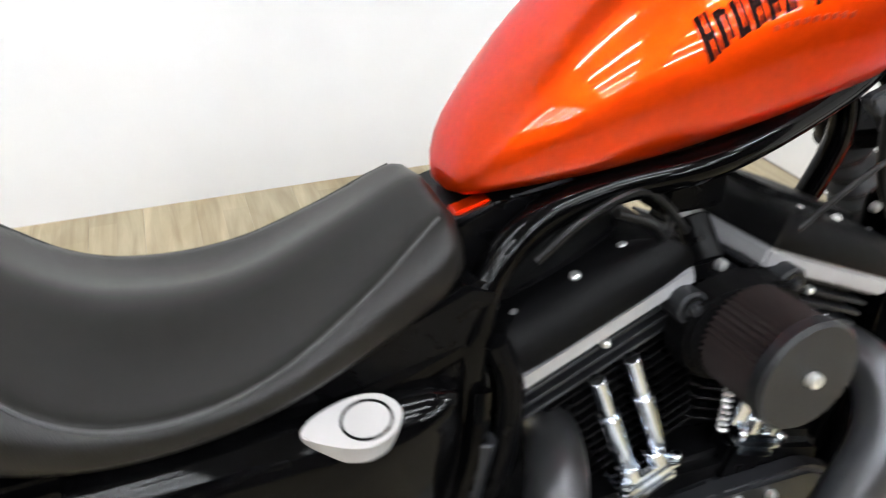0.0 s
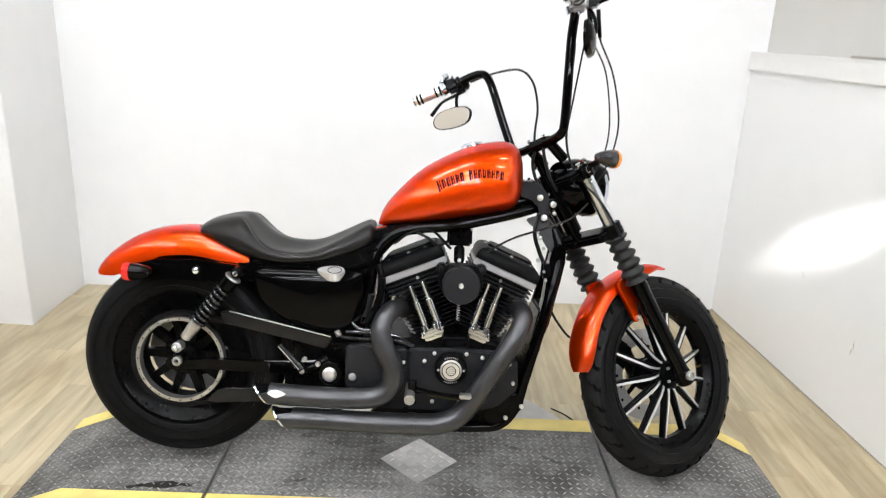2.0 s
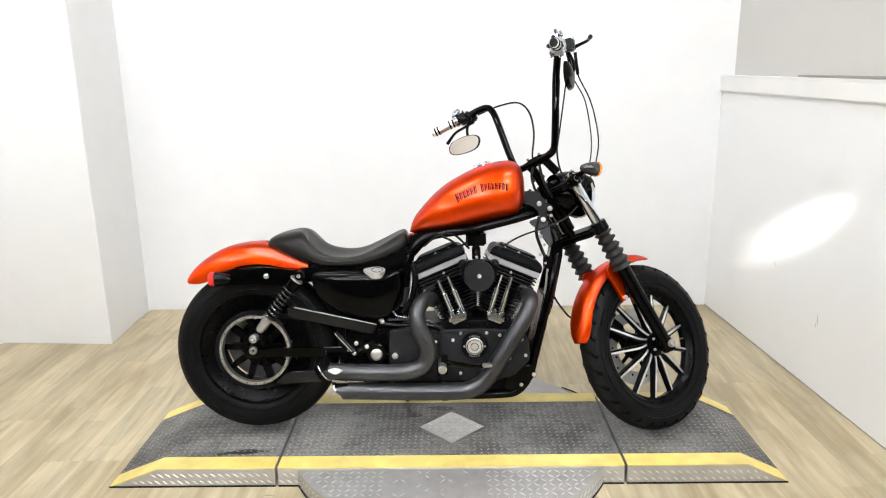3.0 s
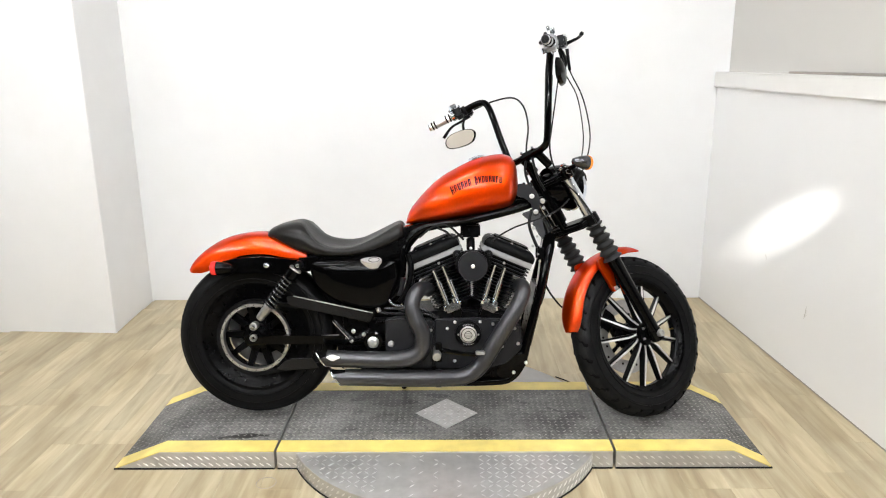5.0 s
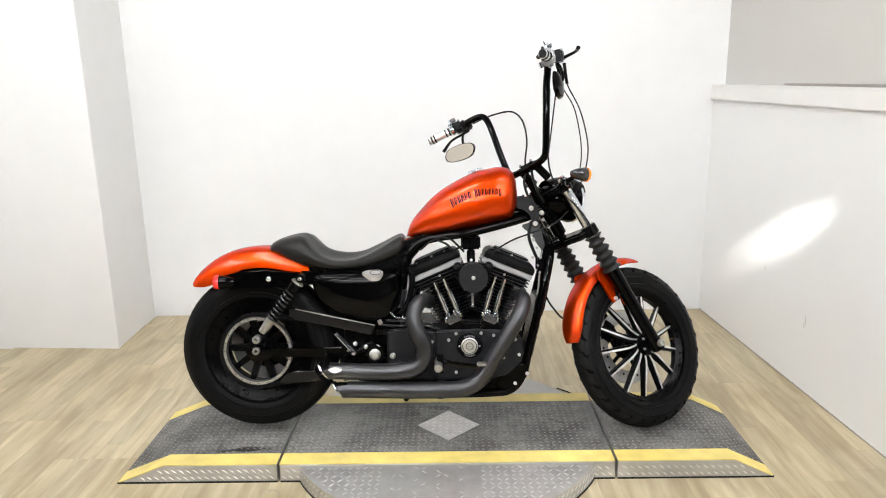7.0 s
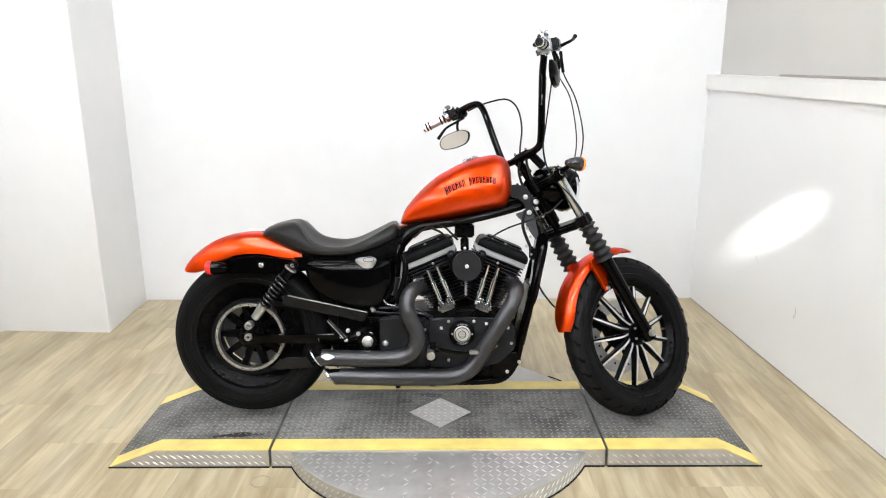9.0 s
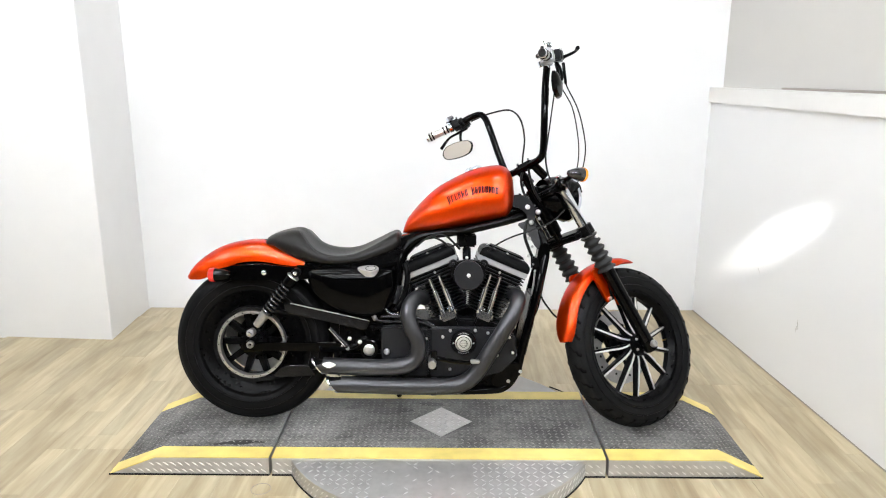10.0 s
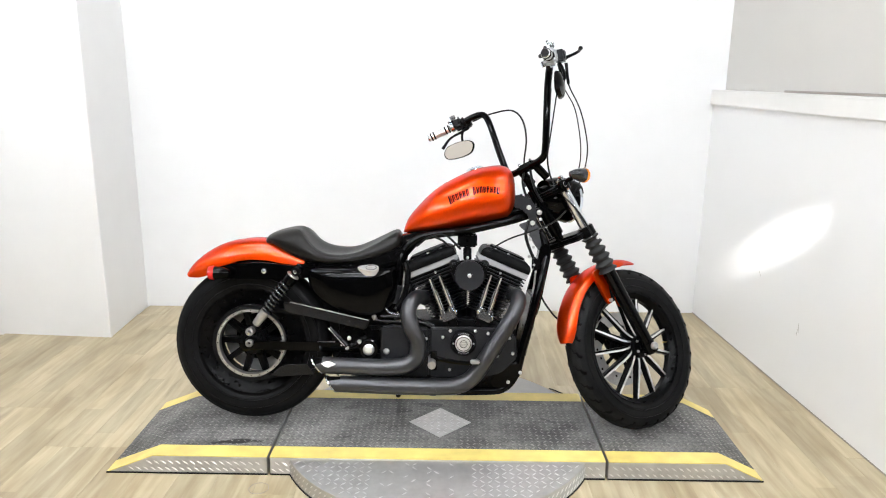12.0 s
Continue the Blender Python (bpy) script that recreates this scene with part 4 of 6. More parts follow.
part("axle_nut", turned([(0.0060, -0.108), (0.0065, -0.1165), (0.0115, -0.1165), (0.0138, -0.114), (0.0138, -0.100), (0.0, -0.100)], 6 * 3, (0.010, 0, 0.328)), SHOCK_ALU, axle, "worn steel axle nut")

# -- swing arm and drive side --
for side in (1, -1):
    y0, y1 = sorted((side * 0.080, side * 0.102))
    part("swing_arm", slab([(-0.03, 0.334), (0.10, 0.335), (0.30, 0.333), (0.47, 0.347), (0.47, 0.303), (0.33, 0.300), (0.10, 0.303), (-0.03, 0.294)], y0, y1, 0.010, seg=4), BLACK_GLOSS, bike, "gloss-black swing arm")
part("upper_guard", slab([(0.140, 0.488), (0.172, 0.490), (0.466, 0.424), (0.448, 0.386), (0.300, 0.422), (0.150, 0.452)], -0.126, -0.110, 0.005, seg=3), GUARD, bike, "flat black guard bar")
# highlight along the guard's top edge, put in as a thin silver tube
part("guard_edge", tube([(0.168, -0.1262, 0.4895), (0.30, -0.1262, 0.4605), (0.462, -0.1262, 0.4250)], [0.0020, 0.0024, 0.0016], 6, 4), SHOCK_ALU, bike, "thin silver line standing in for the highlight on the guard's edge")
# toothed belt round the rear pulley and the front sprocket
A, B, RA, RB = (RC.x, RC.z), (0.565, 0.325), 0.134, 0.048
reach = math.hypot(B[0] - A[0], B[1] - A[1])
base_a = math.atan2(B[1] - A[1], B[0] - A[0])
wrap = math.acos((RA - RB) / reach)
loop = []
for k in range(41):
    a = base_a + wrap + (2 * math.pi - 2 * wrap) * k / 40
    loop.append((A, RA, a))
for k in range(13):
    a = base_a - wrap + 2 * wrap * k / 12
    loop.append((B, RB, a))
rings = []
for c, r, a in loop:
    n = (math.cos(a), math.sin(a))
    rings.append([(c[0] + n[0] * (r + h), y, c[1] + n[1] * (r + h)) for h, y in ((0.0, -0.073), (0.013, -0.073), (0.013, -0.046), (0.0, -0.046))])
rings.append(rings[0])
bm = bmesh.new()
loft(bm, rings, caps=False)
bmesh.ops.remove_doubles(bm, verts=bm.verts, dist=1e-6)
bmesh.ops.recalc_face_normals(bm, faces=bm.faces)
part("drive_belt", bm, RUBBER, bike, "dull black rubber drive belt", 30)
part("lower_guard", slab([(0.085, 0.200), (0.119, 0.234), (0.150, 0.244), (0.225, 0.246), (0.252, 0.205), (0.120, 0.195)], -0.089, -0.083, 0.002, seg=1), GUARD, bike, "black lower belt guard plate")
part("axle_adjuster", rod((0.262, -0.091, 0.327), (0.330, -0.091, 0.330), 0.0068, n=12), SHOCK_ALU, bike, "steel axle adjuster bolt")

# -- shock absorbers --
for side in (1, -1):
    y = side * 0.140
    p0, p1 = Vector((0.195, y, 0.607)), Vector((0.018, side * 0.122, 0.376))
    d = (p1 - p0)
    shock = part("shock_absorber", rod(p0 + d * 0.06, p0 + d * 0.20, 0.0240), BLACK_GLOSS, bike, "black coil-over shock with a silver lower body")
    part("shock_collar", rod(p0 + d * 0.055, p0 + d * 0.085, 0.0242), SHOCK_ALU, shock, "dull silver collar")
    part("shock_body", rod(p0 + d * 0.66, p0 + d * 0.88, 0.0192, 0.0150), SHOCK_ALU, shock, "silver shock body")
    part("damper_rod", rod(p0 + d * 0.12, p0 + d * 0.73, 0.0135), BLACK_SATIN, shock)
    pts = []
    u = d.normalized().cross(Vector((0, 1, 0))).normalized()
    for i in range(10 * 10 + 1):
        f = i / 100
        a = 2 * math.pi * f * 8.5
        pts.append(p0 + d * (0.19 + 0.49 * f) + 0.0205 * (u * math.cos(a) + Vector((0, 1, 0)) * math.sin(a)))
    part("spring", tube(pts, 0.0046, 8, 1), SPRING, shock, "black coil spring")
    for q, rr in ((p0, 0.016), (p1, 0.015)):
        part("eye", rod(q + Vector((0, side * 0.014, 0)), q - Vector((0, side * 0.022, 0)), rr), SHOCK_ALU if q is p1 else BLACK_SATIN, shock)
        bolt("bolt", q + Vector((0, side * 0.015, 0)), 0.0085, shock, axis=(0, side, 0), h=0.010)
part("shock_mount", block((0.226, -0.108, 0.606), (0.085, 0.03, 0.050), 0.008), BLACK_GLOSS, bike)

# -- frame --
for side in (1, -1):
    y = side * 0.088
    main = tube([(0.50, y * 0.9, 0.31), (0.535, y, 0.42), (0.560, y, 0.54), (0.574, y, 0.630), (0.594, y * 0.9, 0.690), (0.642, y * 0.8, 0.730), (0.712, y * 0.8, 0.748), (0.817, y * 0.9, 0.762), (0.973, y * 0.6, 0.797), (1.060, y * 0.3, 0.822)], 0.0165, 14, 5)
    part("frame_rail", main, BLACK_GLOSS, bike, "gloss-black frame tube")
    y = side * 0.098
    down = tube([(1.075, side * 0.03, 0.80), (1.122, side * 0.055, 0.70), (1.095, y * 0.9, 0.55), (1.062, y, 0.415), (1.037, y, 0.313), (1.016, y, 0.226), (0.972, y, 0.168), (0.897, y, 0.155), (0.70, y, 0.153), (0.50, y, 0.16), (0.48, y, 0.25)], 0.016, 14, 5)
    part("down_tube", down, BLACK_GLOSS, bike, "gloss-black lower frame tube")
    rail = tube([(0.22, side * 0.09, 0.612), (0.34, side * 0.10, 0.610), (0.46, side * 0.095, 0.612), (0.575, side * 0.085, 0.640)], 0.014, 10, 4)
    part("seat_rail", rail, BLACK_GLOSS, bike)
part("steering_head", rod(STEM + Vector((-0.5 * 0.86, 0, 0.866 * 0.86)), STEM + Vector((-0.5 * 1.06, 0, 0.866 * 1.06)), 0.025), BLACK_GLOSS, bike)
part("backbone", tube([(0.60, 0, 0.735), (0.75, 0, 0.775), (0.95, 0, 0.82), (1.09, 0, 0.85)], 0.028, 14, 4), BLACK_GLOSS, bike)
gus = part("neck_cover", slab(rounded([(1.000, 0.893), (1.043, 0.890), (1.077, 0.858), (1.084, 0.815), (1.079, 0.782), (1.060, 0.780), (1.052, 0.824), (1.018, 0.846), (1.000, 0.852)], 4), -0.062, -0.044, 0.004), COVER_GREY, bike, "dark-grey neck cover with bright bolts")
for x, z, r, mat in ((1.054, 0.850, 0.0095, ALU), (1.069, 0.792, 0.0095, ALU), (1.093, 0.832, 0.0100, STEEL_DISC), (1.098, 0.806, 0.006, STEEL_DISC), (1.120, 0.778, 0.005, STEEL_DISC)):
    bolt("bolt", (x, -0.064, z), r, gus, mat)
part("neck_lug", rod((1.093, -0.062, 0.832), (1.093, -0.030, 0.832), 0.016, n=16), BLACK_SATIN, gus)
web = part("neck_plate", slab([(1.018, 0.786), (1.072, 0.802), (1.108, 0.750), (1.114, 0.700), (1.100, 0.684), (1.080, 0.708), (1.055, 0.757), (1.024, 0.774)], -0.056, -0.040, 0.004), NECK_GREY, bike, "mid-grey neck web plate")
for x, z, r in ((1.062, 0.731, 0.007), (1.053, 0.750, 0.006), (1.060, 0.664, 0.006), (1.075, 0.700, 0.005), (1.115, 0.690, 0.005)):
    bolt("bolt", (x, -0.058, z), r, web, STEEL_DISC)
# red-orange fender tongue under the tank tail
part("tank_bracket", block((0.594, -0.040, 0.740), (0.034, 0.02, 0.008), 0.002, rot=Euler((0, radians(-14), 0)).to_matrix()), ORANGE, bike)

# -- side covers --
for side in (1, -1):
    y0, y1 = sorted((side * 0.045, side * 0.146))
    ol = rounded([(0.234, 0.612), (0.300, 0.624), (0.525, 0.622), (0.553, 0.598), (0.553, 0.525), (0.520, 0.456), (0.450, 0.436), (0.340, 0.462), (0.262, 0.515), (0.236, 0.565)], 4)
    bm = bmesh.new()
    rings = [[(x, side * 0.045, z) for x, z in ol]]
    for f in (1.0, 0.985, 0.95, 0.88, 0.75, 0.55, 0.30, 0.06):
        rings.append([(0.405 + (x - 0.405) * f, side * (0.112 + 0.030 * math.sqrt(1 - f ** 3.4)), 0.545 + (z - 0.545) * f) for x, z in ol])
    loft(bm, rings)
    cov = part("side_cover", bm, BLACK_GLOSS, bike, "gloss-black side tank cover", 50)
    if side < 0:
        bm = bmesh.new()
        ol = rounded([(0.412, 0.622), (0.432, 0.637), (0.470, 0.645), (0.497, 0.637), (0.505, 0.618), (0.488, 0.598), (0.462, 0.593), (0.430, 0.606)], 5)
        ol = [(0.462 + (x - 0.462) * 0.84, 0.619 + (z - 0.619) * 0.84) for x, z in ol]
        tilt = Matrix.Translation((0.459, -0.128, 0.612)) @ Matrix.Rotation(radians(-66), 4, "X") @ Matrix.Translation((-0.459, 0, -0.618))
        slab(ol, -0.012, 0.012, 0.008, seg=3, bm=bm)
        bm.transform(tilt)
        badge = part("oil_cap", bm, WHITE_BADGE, cov, "polished silver cap with an engraved ring")
        pts = [tilt @ Vector((0.470 + 0.0195 * math.cos(a), -0.0122, 0.619 + 0.016 * math.sin(a))) for a in [2 * math.pi * i / 24 for i in range(25)]]
        part("engraved_ring", tube(pts, 0.0012, 5, 1), BLACK_SATIN, badge)
        # added gloss bead, bent to give the cover's irregular highlight line
        part("highlight_trim", tube([(0.258, -0.130, 0.603), (0.285, -0.134, 0.600), (0.315, -0.135, 0.604), (0.355, -0.135, 0.603), (0.38, -0.134, 0.606), (0.41, -0.133, 0.604)], [0.002, 0.0045, 0.003, 0.005, 0.003, 0.004], 8, 4), BLACK_GLOSS, cov)

# inner masses behind the covers
part("tank_tunnel", slab([(0.600, 0.742), (0.712, 0.764), (0.816, 0.780), (0.921, 0.802), (0.970, 0.812), (1.040, 0.825), (1.040, 0.802), (0.921, 0.778), (0.816, 0.756), (0.712, 0.738), (0.640, 0.712)], -0.046, 0.046, 0.003), BLACK_SATIN, bike)
part("sump", slab([(0.600, 0.205), (0.950, 0.218), (1.005, 0.215), (0.985, 0.168), (0.600, 0.162)], -0.092, 0.092, 0.006), BLACK_SATIN, bike)
part("regulator", slab([(1.070, 0.520), (1.104, 0.520), (1.080, 0.400), (1.052, 0.280), (1.022, 0.280), (1.046, 0.400)], -0.082, 0.082, 0.006), BLACK_SATIN, bike, "black regulator between the down tubes")
part("seat_pan", slab([(0.225, 0.640), (0.320, 0.640), (0.420, 0.646), (0.520, 0.668), (0.572, 0.700), (0.600, 0.690), (0.580, 0.630), (0.550, 0.600), (0.225, 0.600)], -0.098, 0.098, 0.006), BLACK_SATIN, bike)
part("oil_lines_box", slab([(0.540, 0.600), (0.590, 0.640), (0.580, 0.540), (0.560, 0.440), (0.480, 0.380), (0.480, 0.560)], -0.078, 0.078, 0.006), BLACK_SATIN, bike)
part("tank_mount", slab([(0.570, 0.735), (0.620, 0.748), (0.690, 0.758), (0.690, 0.735), (0.640, 0.715), (0.600, 0.66), (0.560, 0.62), (0.545, 0.66)], -0.060, 0.060, 0.006), BLACK_SATIN, bike)
part("battery_box", slab([(0.325, 0.600), (0.560, 0.600), (0.550, 0.440), (0.500, 0.300), (0.345, 0.300), (0.322, 0.42)], -0.085, 0.085, 0.012), BLACK_SATIN, bike)
part("inner_fender", slab([(0.215, 0.615), (0.330, 0.620), (0.345, 0.42), (0.345, 0.20), (0.322, 0.22), (0.322, 0.36), (0.305, 0.44), (0.270, 0.52), (0.230, 0.580)], -0.092, 0.092, 0.003), BLACK_SATIN, bike)
part("gearbox", slab([(0.335, 0.300), (0.52, 0.300), (0.52, 0.19), (0.40, 0.19), (0.345, 0.24)], -0.080, 0.095, 0.012), BLACK_SATIN, bike)

# -- engine --
CRANK = Vector((0.828, 0, 0.310))
engine = part("crankcase", slab([(0.50, 0.40), (0.60, 0.42), (0.72, 0.43), (0.93, 0.43), (1.01, 0.405), (1.02, 0.28), (0.92, 0.205), (0.66, 0.19), (0.50, 0.22)], -0.110, 0.125, 0.014, seg=3), BLACK_WRINKLE, bike, "black V-twin engine crankcase")
part("cam_cover", slab([(0.688, 0.402), (0.84, 0.404), (0.962, 0.400), (1.008, 0.375), (1.015, 0.290), (0.955, 0.232), (0.88, 0.214), (0.688, 0.216)], -0.138, -0.108, 0.007, seg=3), COVER_GREY, engine, "dark-grey cam cover")
part("sprocket_cover", slab([(0.508, 0.405), (0.560, 0.412), (0.686, 0.402), (0.686, 0.216), (0.545, 0.222), (0.506, 0.285)], -0.142, -0.108, 0.007, seg=3), COVER_GREY, engine, "dark-grey sprocket cover")
TX, TZ = 0.814, 0.350
derby = part("timer_cover", turned([(0.0, -0.164), (0.030, -0.164), (0.043, -0.162), (0.047, -0.157), (0.048, -0.135), (0.0, -0.135)], 48, (TX, 0, TZ)), BLACK_WRINKLE, engine, "round black timer cover with a silver centre")
part("centre_ring", turned([(0.0, -0.170), (0.028, -0.170), (0.0315, -0.167), (0.0315, -0.160), (0.0, -0.160)], 40, (TX, 0, TZ)), ALU, derby, "bright silver centre")
for rr in (0.0135, 0.0255):
    part("engraved_ring", tube([(TX + rr * math.cos(2 * math.pi * i / 32), -0.1702, TZ + rr * math.sin(2 * math.pi * i / 32)) for i in range(33)], 0.0012, 5, 1), BLACK_SATIN, derby)
for k in range(3):   # illegible raised lettering as plain bars
    part("lettering_bar", block((TX, -0.1704, TZ + 0.0065 - 0.0065 * k), (0.019 if k != 1 else 0.022, 0.001, 0.0030), 0), STEEL_DISC, derby)
for dx in (-0.037, 0.037):
    bolt("bolt", (TX + dx, -0.163, TZ), 0.0036, derby, ALU)
for k in range(7):
    for sg in (1, -1):
        a = sg * math.pi / 2 + (k - 3) * 0.16
        part("lettering_bar", block((TX + 0.0375 * math.cos(a), -0.1636, TZ + 0.0375 * math.sin(a)), (0.0034, 0.001, 0.0042), 0, rot=Euler((0, -a + math.pi / 2, 0)).to_matrix()), SILVER, derby)
for x, z in ((0.676, 0.362), (0.737, 0.368), (0.765, 0.392), (0.858, 0.393), (0.905, 0.384), (0.985, 0.368), (0.764, 0.246), (0.843, 0.246), (0.940, 0.30), (0.998, 0.31), (0.958, 0.345)):
    bolt("bolt", (x, -0.140, z), 0.0062, engine, ALU)
bolt("bolt", (0.529, -0.144, 0.312), 0.012, engine, ALU)
part("oil_filter", rod((0.99, 0.0, 0.25), (1.04, 0.0, 0.26), 0.038), BLACK_GLOSS, engine)


def cylinder_unit(sign):
    """One cylinder: fins, head, rocker box. sign -1 leans back, +1 leans forward."""
    ang = radians(22.5) * sign
    frame_m = Matrix.Translation(CRANK) @ Matrix.Rotation(ang, 4, "Y")   # local z along the bore
    cyl = part("cylinder", rod((0, 0, 0.10), (0, 0, 0.335), 0.062, n=28), BLACK_SATIN, bike, "black finned cylinder")
    cyl.matrix_local = frame_m
    fin_o = [(-0.092, -0.05), (-0.075, -0.085), (0.075, -0.085), (0.092, -0.05), (0.092, 0.05), (0.075, 0.085), (-0.075, 0.085), (-0.092, 0.05)]
    fin = part("fin", slab(fin_o, -0.0014, 0.0014, 0.0006, seg=1, plane="xy"), BLACK_SATIN, cyl)
    first = True
    for k in range(11):
        m = Matrix.Translation((0, 0, 0.150 + 0.0125 * k)) @ Matrix.Diagonal((1 - 0.14 * max(0, 5 - k) / 5, 1, 1, 1))
        if first:
            fin.matrix_local, first = m, False
        else:
            again(fin, m)
    edge_o = [(0.0928, -0.015), (0.0928, -0.050), (0.0757, -0.0856), (0.0715, -0.0845), (0.0880, -0.0490), (0.0880, -0.015)]
    edge = part("fin_edge", slab([(x * sign, y) for x, y in edge_o], -0.0019, 0.0019, 0, plane="xy"), WHITE_BADGE, cyl, "bright machined fin edge")
    for k in range(1, 8):
        m = Matrix.Translation((0, 0, 0.150 + 0.0125 * k)) @ Matrix.Diagonal((1 - 0.14 * max(0, 5 - k) / 5, 1, 1, 1))
        if k > 1:
            again(edge, m)
        else:
            edge.matrix_local = m
    part("cylinder_head", slab([(-0.086, 0.290), (0.086, 0.290), (0.090, 0.336), (-0.090, 0.336)], -0.078, 0.078, 0.006), BLACK_SATIN, cyl)
    hf = part("head_fin", slab([(-0.099, -0.092), (0.099, -0.092), (0.099, 0.092), (-0.099, 0.092)], -0.0020, 0.0020, 0.0008, seg=1, plane="xy"), COVER_GREY, cyl)
    for k in range(4):
        m = Matrix.Translation((0, 0, 0.292 + 0.0125 * k))
        if k:
            again(hf, m)
        else:
            hf.matrix_local = m
    part("rocker_base", slab([(-0.098, 0.333), (0.098, 0.333), (0.099, 0.353), (-0.099, 0.353)], -0.105, 0.095, 0.0035), SILVER, cyl, "silver machined rocker-box band")
    s = -sign
    # rounded cover, narrowing upwards, with a raised inner panel
    base = rounded([(-0.099, -0.087), (-0.088, -0.105), (0.0, -0.108), (0.088, -0.105), (0.099, -0.087), (0.099, 0.070), (0.080, 0.092), (0.0, 0.095), (-0.080, 0.092), (-0.099, 0.070)], 4)
    rings = []
    for z, f in ((0.3535, 0.985), (0.356, 1.0), (0.368, 1.0), (0.375, 0.985), (0.382, 0.94), (0.388, 0.86), (0.392, 0.74), (0.394, 0.55), (0.395, 0.25)):
        rings.append([(x * f + 0.004 * (1 - f) * s, y * (0.35 + 0.65 * f), z) for x, y in base])
    bm = bmesh.new()
    loft(bm, rings)
    part("rocker_box", bm, BLACK_WRINKLE, cyl, "black wrinkle-finish rocker box", 50)
    part("rocker_rib", slab(rounded([(-0.062, -0.055), (0.060, -0.055), (0.066, 0.0), (0.052, 0.055), (-0.052, 0.055), (-0.066, 0.0)], 3), 0.388, 0.4005, 0.003, plane="xy"), BLACK_WRINKLE, cyl)
    for x, y, z in ((-0.062, -0.074, 0.385), (0.052, -0.074, 0.386), (-0.075, 0.02, 0.384), (0.075, 0.02, 0.384), (0.0, -0.078, 0.389)):
        bolt("bolt", (x * s, y, z), 0.0060, cyl, ALU, axis=(0, -0.25, 1), h=0.009)
    bolt("bolt", (0.0, -0.090, 0.318), 0.005, cyl, ALU)
    return cyl


for sign in (-1, 1):
    cylinder_unit(sign)

# pushrod tubes and lifter blocks
for x0, z0, x1, z1 in ((0.690, 0.582, 0.742, 0.450), (0.725, 0.596, 0.778, 0.464), (0.916, 0.600, 0.876, 0.466), (0.952, 0.590, 0.912, 0.452)):
    a, b = Vector((x0 - 0.003, -0.111, z0)), Vector((x1 - 0.003, -0.102, z1))
    rodm = rod(a, a + (b - a) * 0.45, 0.0078, n=12)
    rod(a + (b - a) * 0.38, b, 0.0108, n=14, bm=rodm)
    rod(a + (b - a) * 0.36, a + (b - a) * 0.40, 0.0112, n=14, bm=rodm)
    part("pushrod_tube", rodm, CHROME, engine, "chrome pushrod tube")
for cx, cz, s in ((0.757, 0.444, -1), (0.893, 0.444, 1)):
    rot = Euler((0, radians(22 * s), 0)).to_matrix()
    lump = block((cx, -0.104, cz), (0.070, 0.036, 0.012), 0.003, rot=rot)
    block(Vector((cx, -0.106, cz)) + rot @ Vector((0, 0, 0.010)), (0.044, 0.030, 0.012), 0.004, bm=lump, rot=rot)
    for dx in (-0.016, 0.016):
        q = Vector((cx, -0.110, cz)) + rot @ Vector((dx, 0, 0.010))
        rod(q, q + rot @ Vector((0, 0, 0.018)), 0.0125, 0.0112, n=14, bm=lump)
    block(Vector((cx, -0.118, cz)) + rot @ Vector((0, 0, -0.010)), (0.052, 0.012, 0.012), 0.003, bm=lump, rot=rot)
    lb = part("lifter_block", lump, CHROME, engine, "chrome lifter-block cap")
    part("lifter_base", block((cx - 0.010 * s, -0.098, cz - 0.030), (0.056, 0.034, 0.046), 0.005, rot=rot), BLACK_SATIN, lb)
    for dx in (-0.030, 0.030):
        q = Vector((cx, -0.110, cz)) + rot @ Vector((dx, -0.008, 0.006))
        bolt("bolt", q, 0.0065, lb, CHROME, axis=(0, -0.3, 1), h=0.010)

# air cleaner
air = part("air_cleaner", turned([(0.0, -0.208), (0.050, -0.208), (0.0535, -0.204), (0.0535, -0.194), (0.0, -0.194)], 48, (0.830, 0, 0.607)), COVER_GREY, bike, "round black air cleaner with a dark pleated filter")
pleat = bmesh.new()
ring_o = []
for i in range(96):
    r = 0.0505 if i % 2 else 0.0450
    a = 2 * math.pi * i / 96
    ring_o.append((0.830 + r * math.cos(a), 0.607 + r * math.sin(a)))
slab(ring_o, -0.1945, -0.130, 0, bm=pleat)
part("filter", pleat, material("dark_red_filter", (0.010, 0.0045, 0.004), 0.7), air, "dark pleated filter element")
bolt("bolt", (0.830, -0.209, 0.608), 0.0075, air, ALU, h=0.008)
part("backing_plate", slab(rounded([(0.768, 0.632), (0.80, 0.652), (0.865, 0.652), (0.896, 0.632), (0.896, 0.590), (0.865, 0.560), (0.80, 0.560), (0.768, 0.590)], 3), -0.131, -0.095, 0.005), BLACK_WRINKLE, air)
for x in (0.775, 0.889):
    part("breather", rod((x, -0.090, 0.640), (x, -0.122, 0.640), 0.0165), COVER_GREY, air)
    part("breather_rim", turned([(0.0095, -0.1215), (0.0095, -0.1232), (0.0125, -0.1232), (0.0125, -0.1215)], 24, (x, 0, 0.640)), GUARD, air)
    bolt("bolt", (x, -0.1225, 0.640), 0.006, air, COVER_GREY)
part("carburettor", block((0.826, -0.06, 0.60), (0.07, 0.08, 0.085), 0.012), BLACK_SATIN, bike)
spring_pts = [(0.8285 + 0.0042 * math.cos(a), -0.128 + 0.0042 * math.sin(a), 0.556 - 0.066 * i / 90) for i, a in enumerate([2 * math.pi * 9 * j / 90 for j in range(91)])]
part("vent_spring", tube(spring_pts, 0.0017, 5, 1), ALU, bike, "small bright coil")
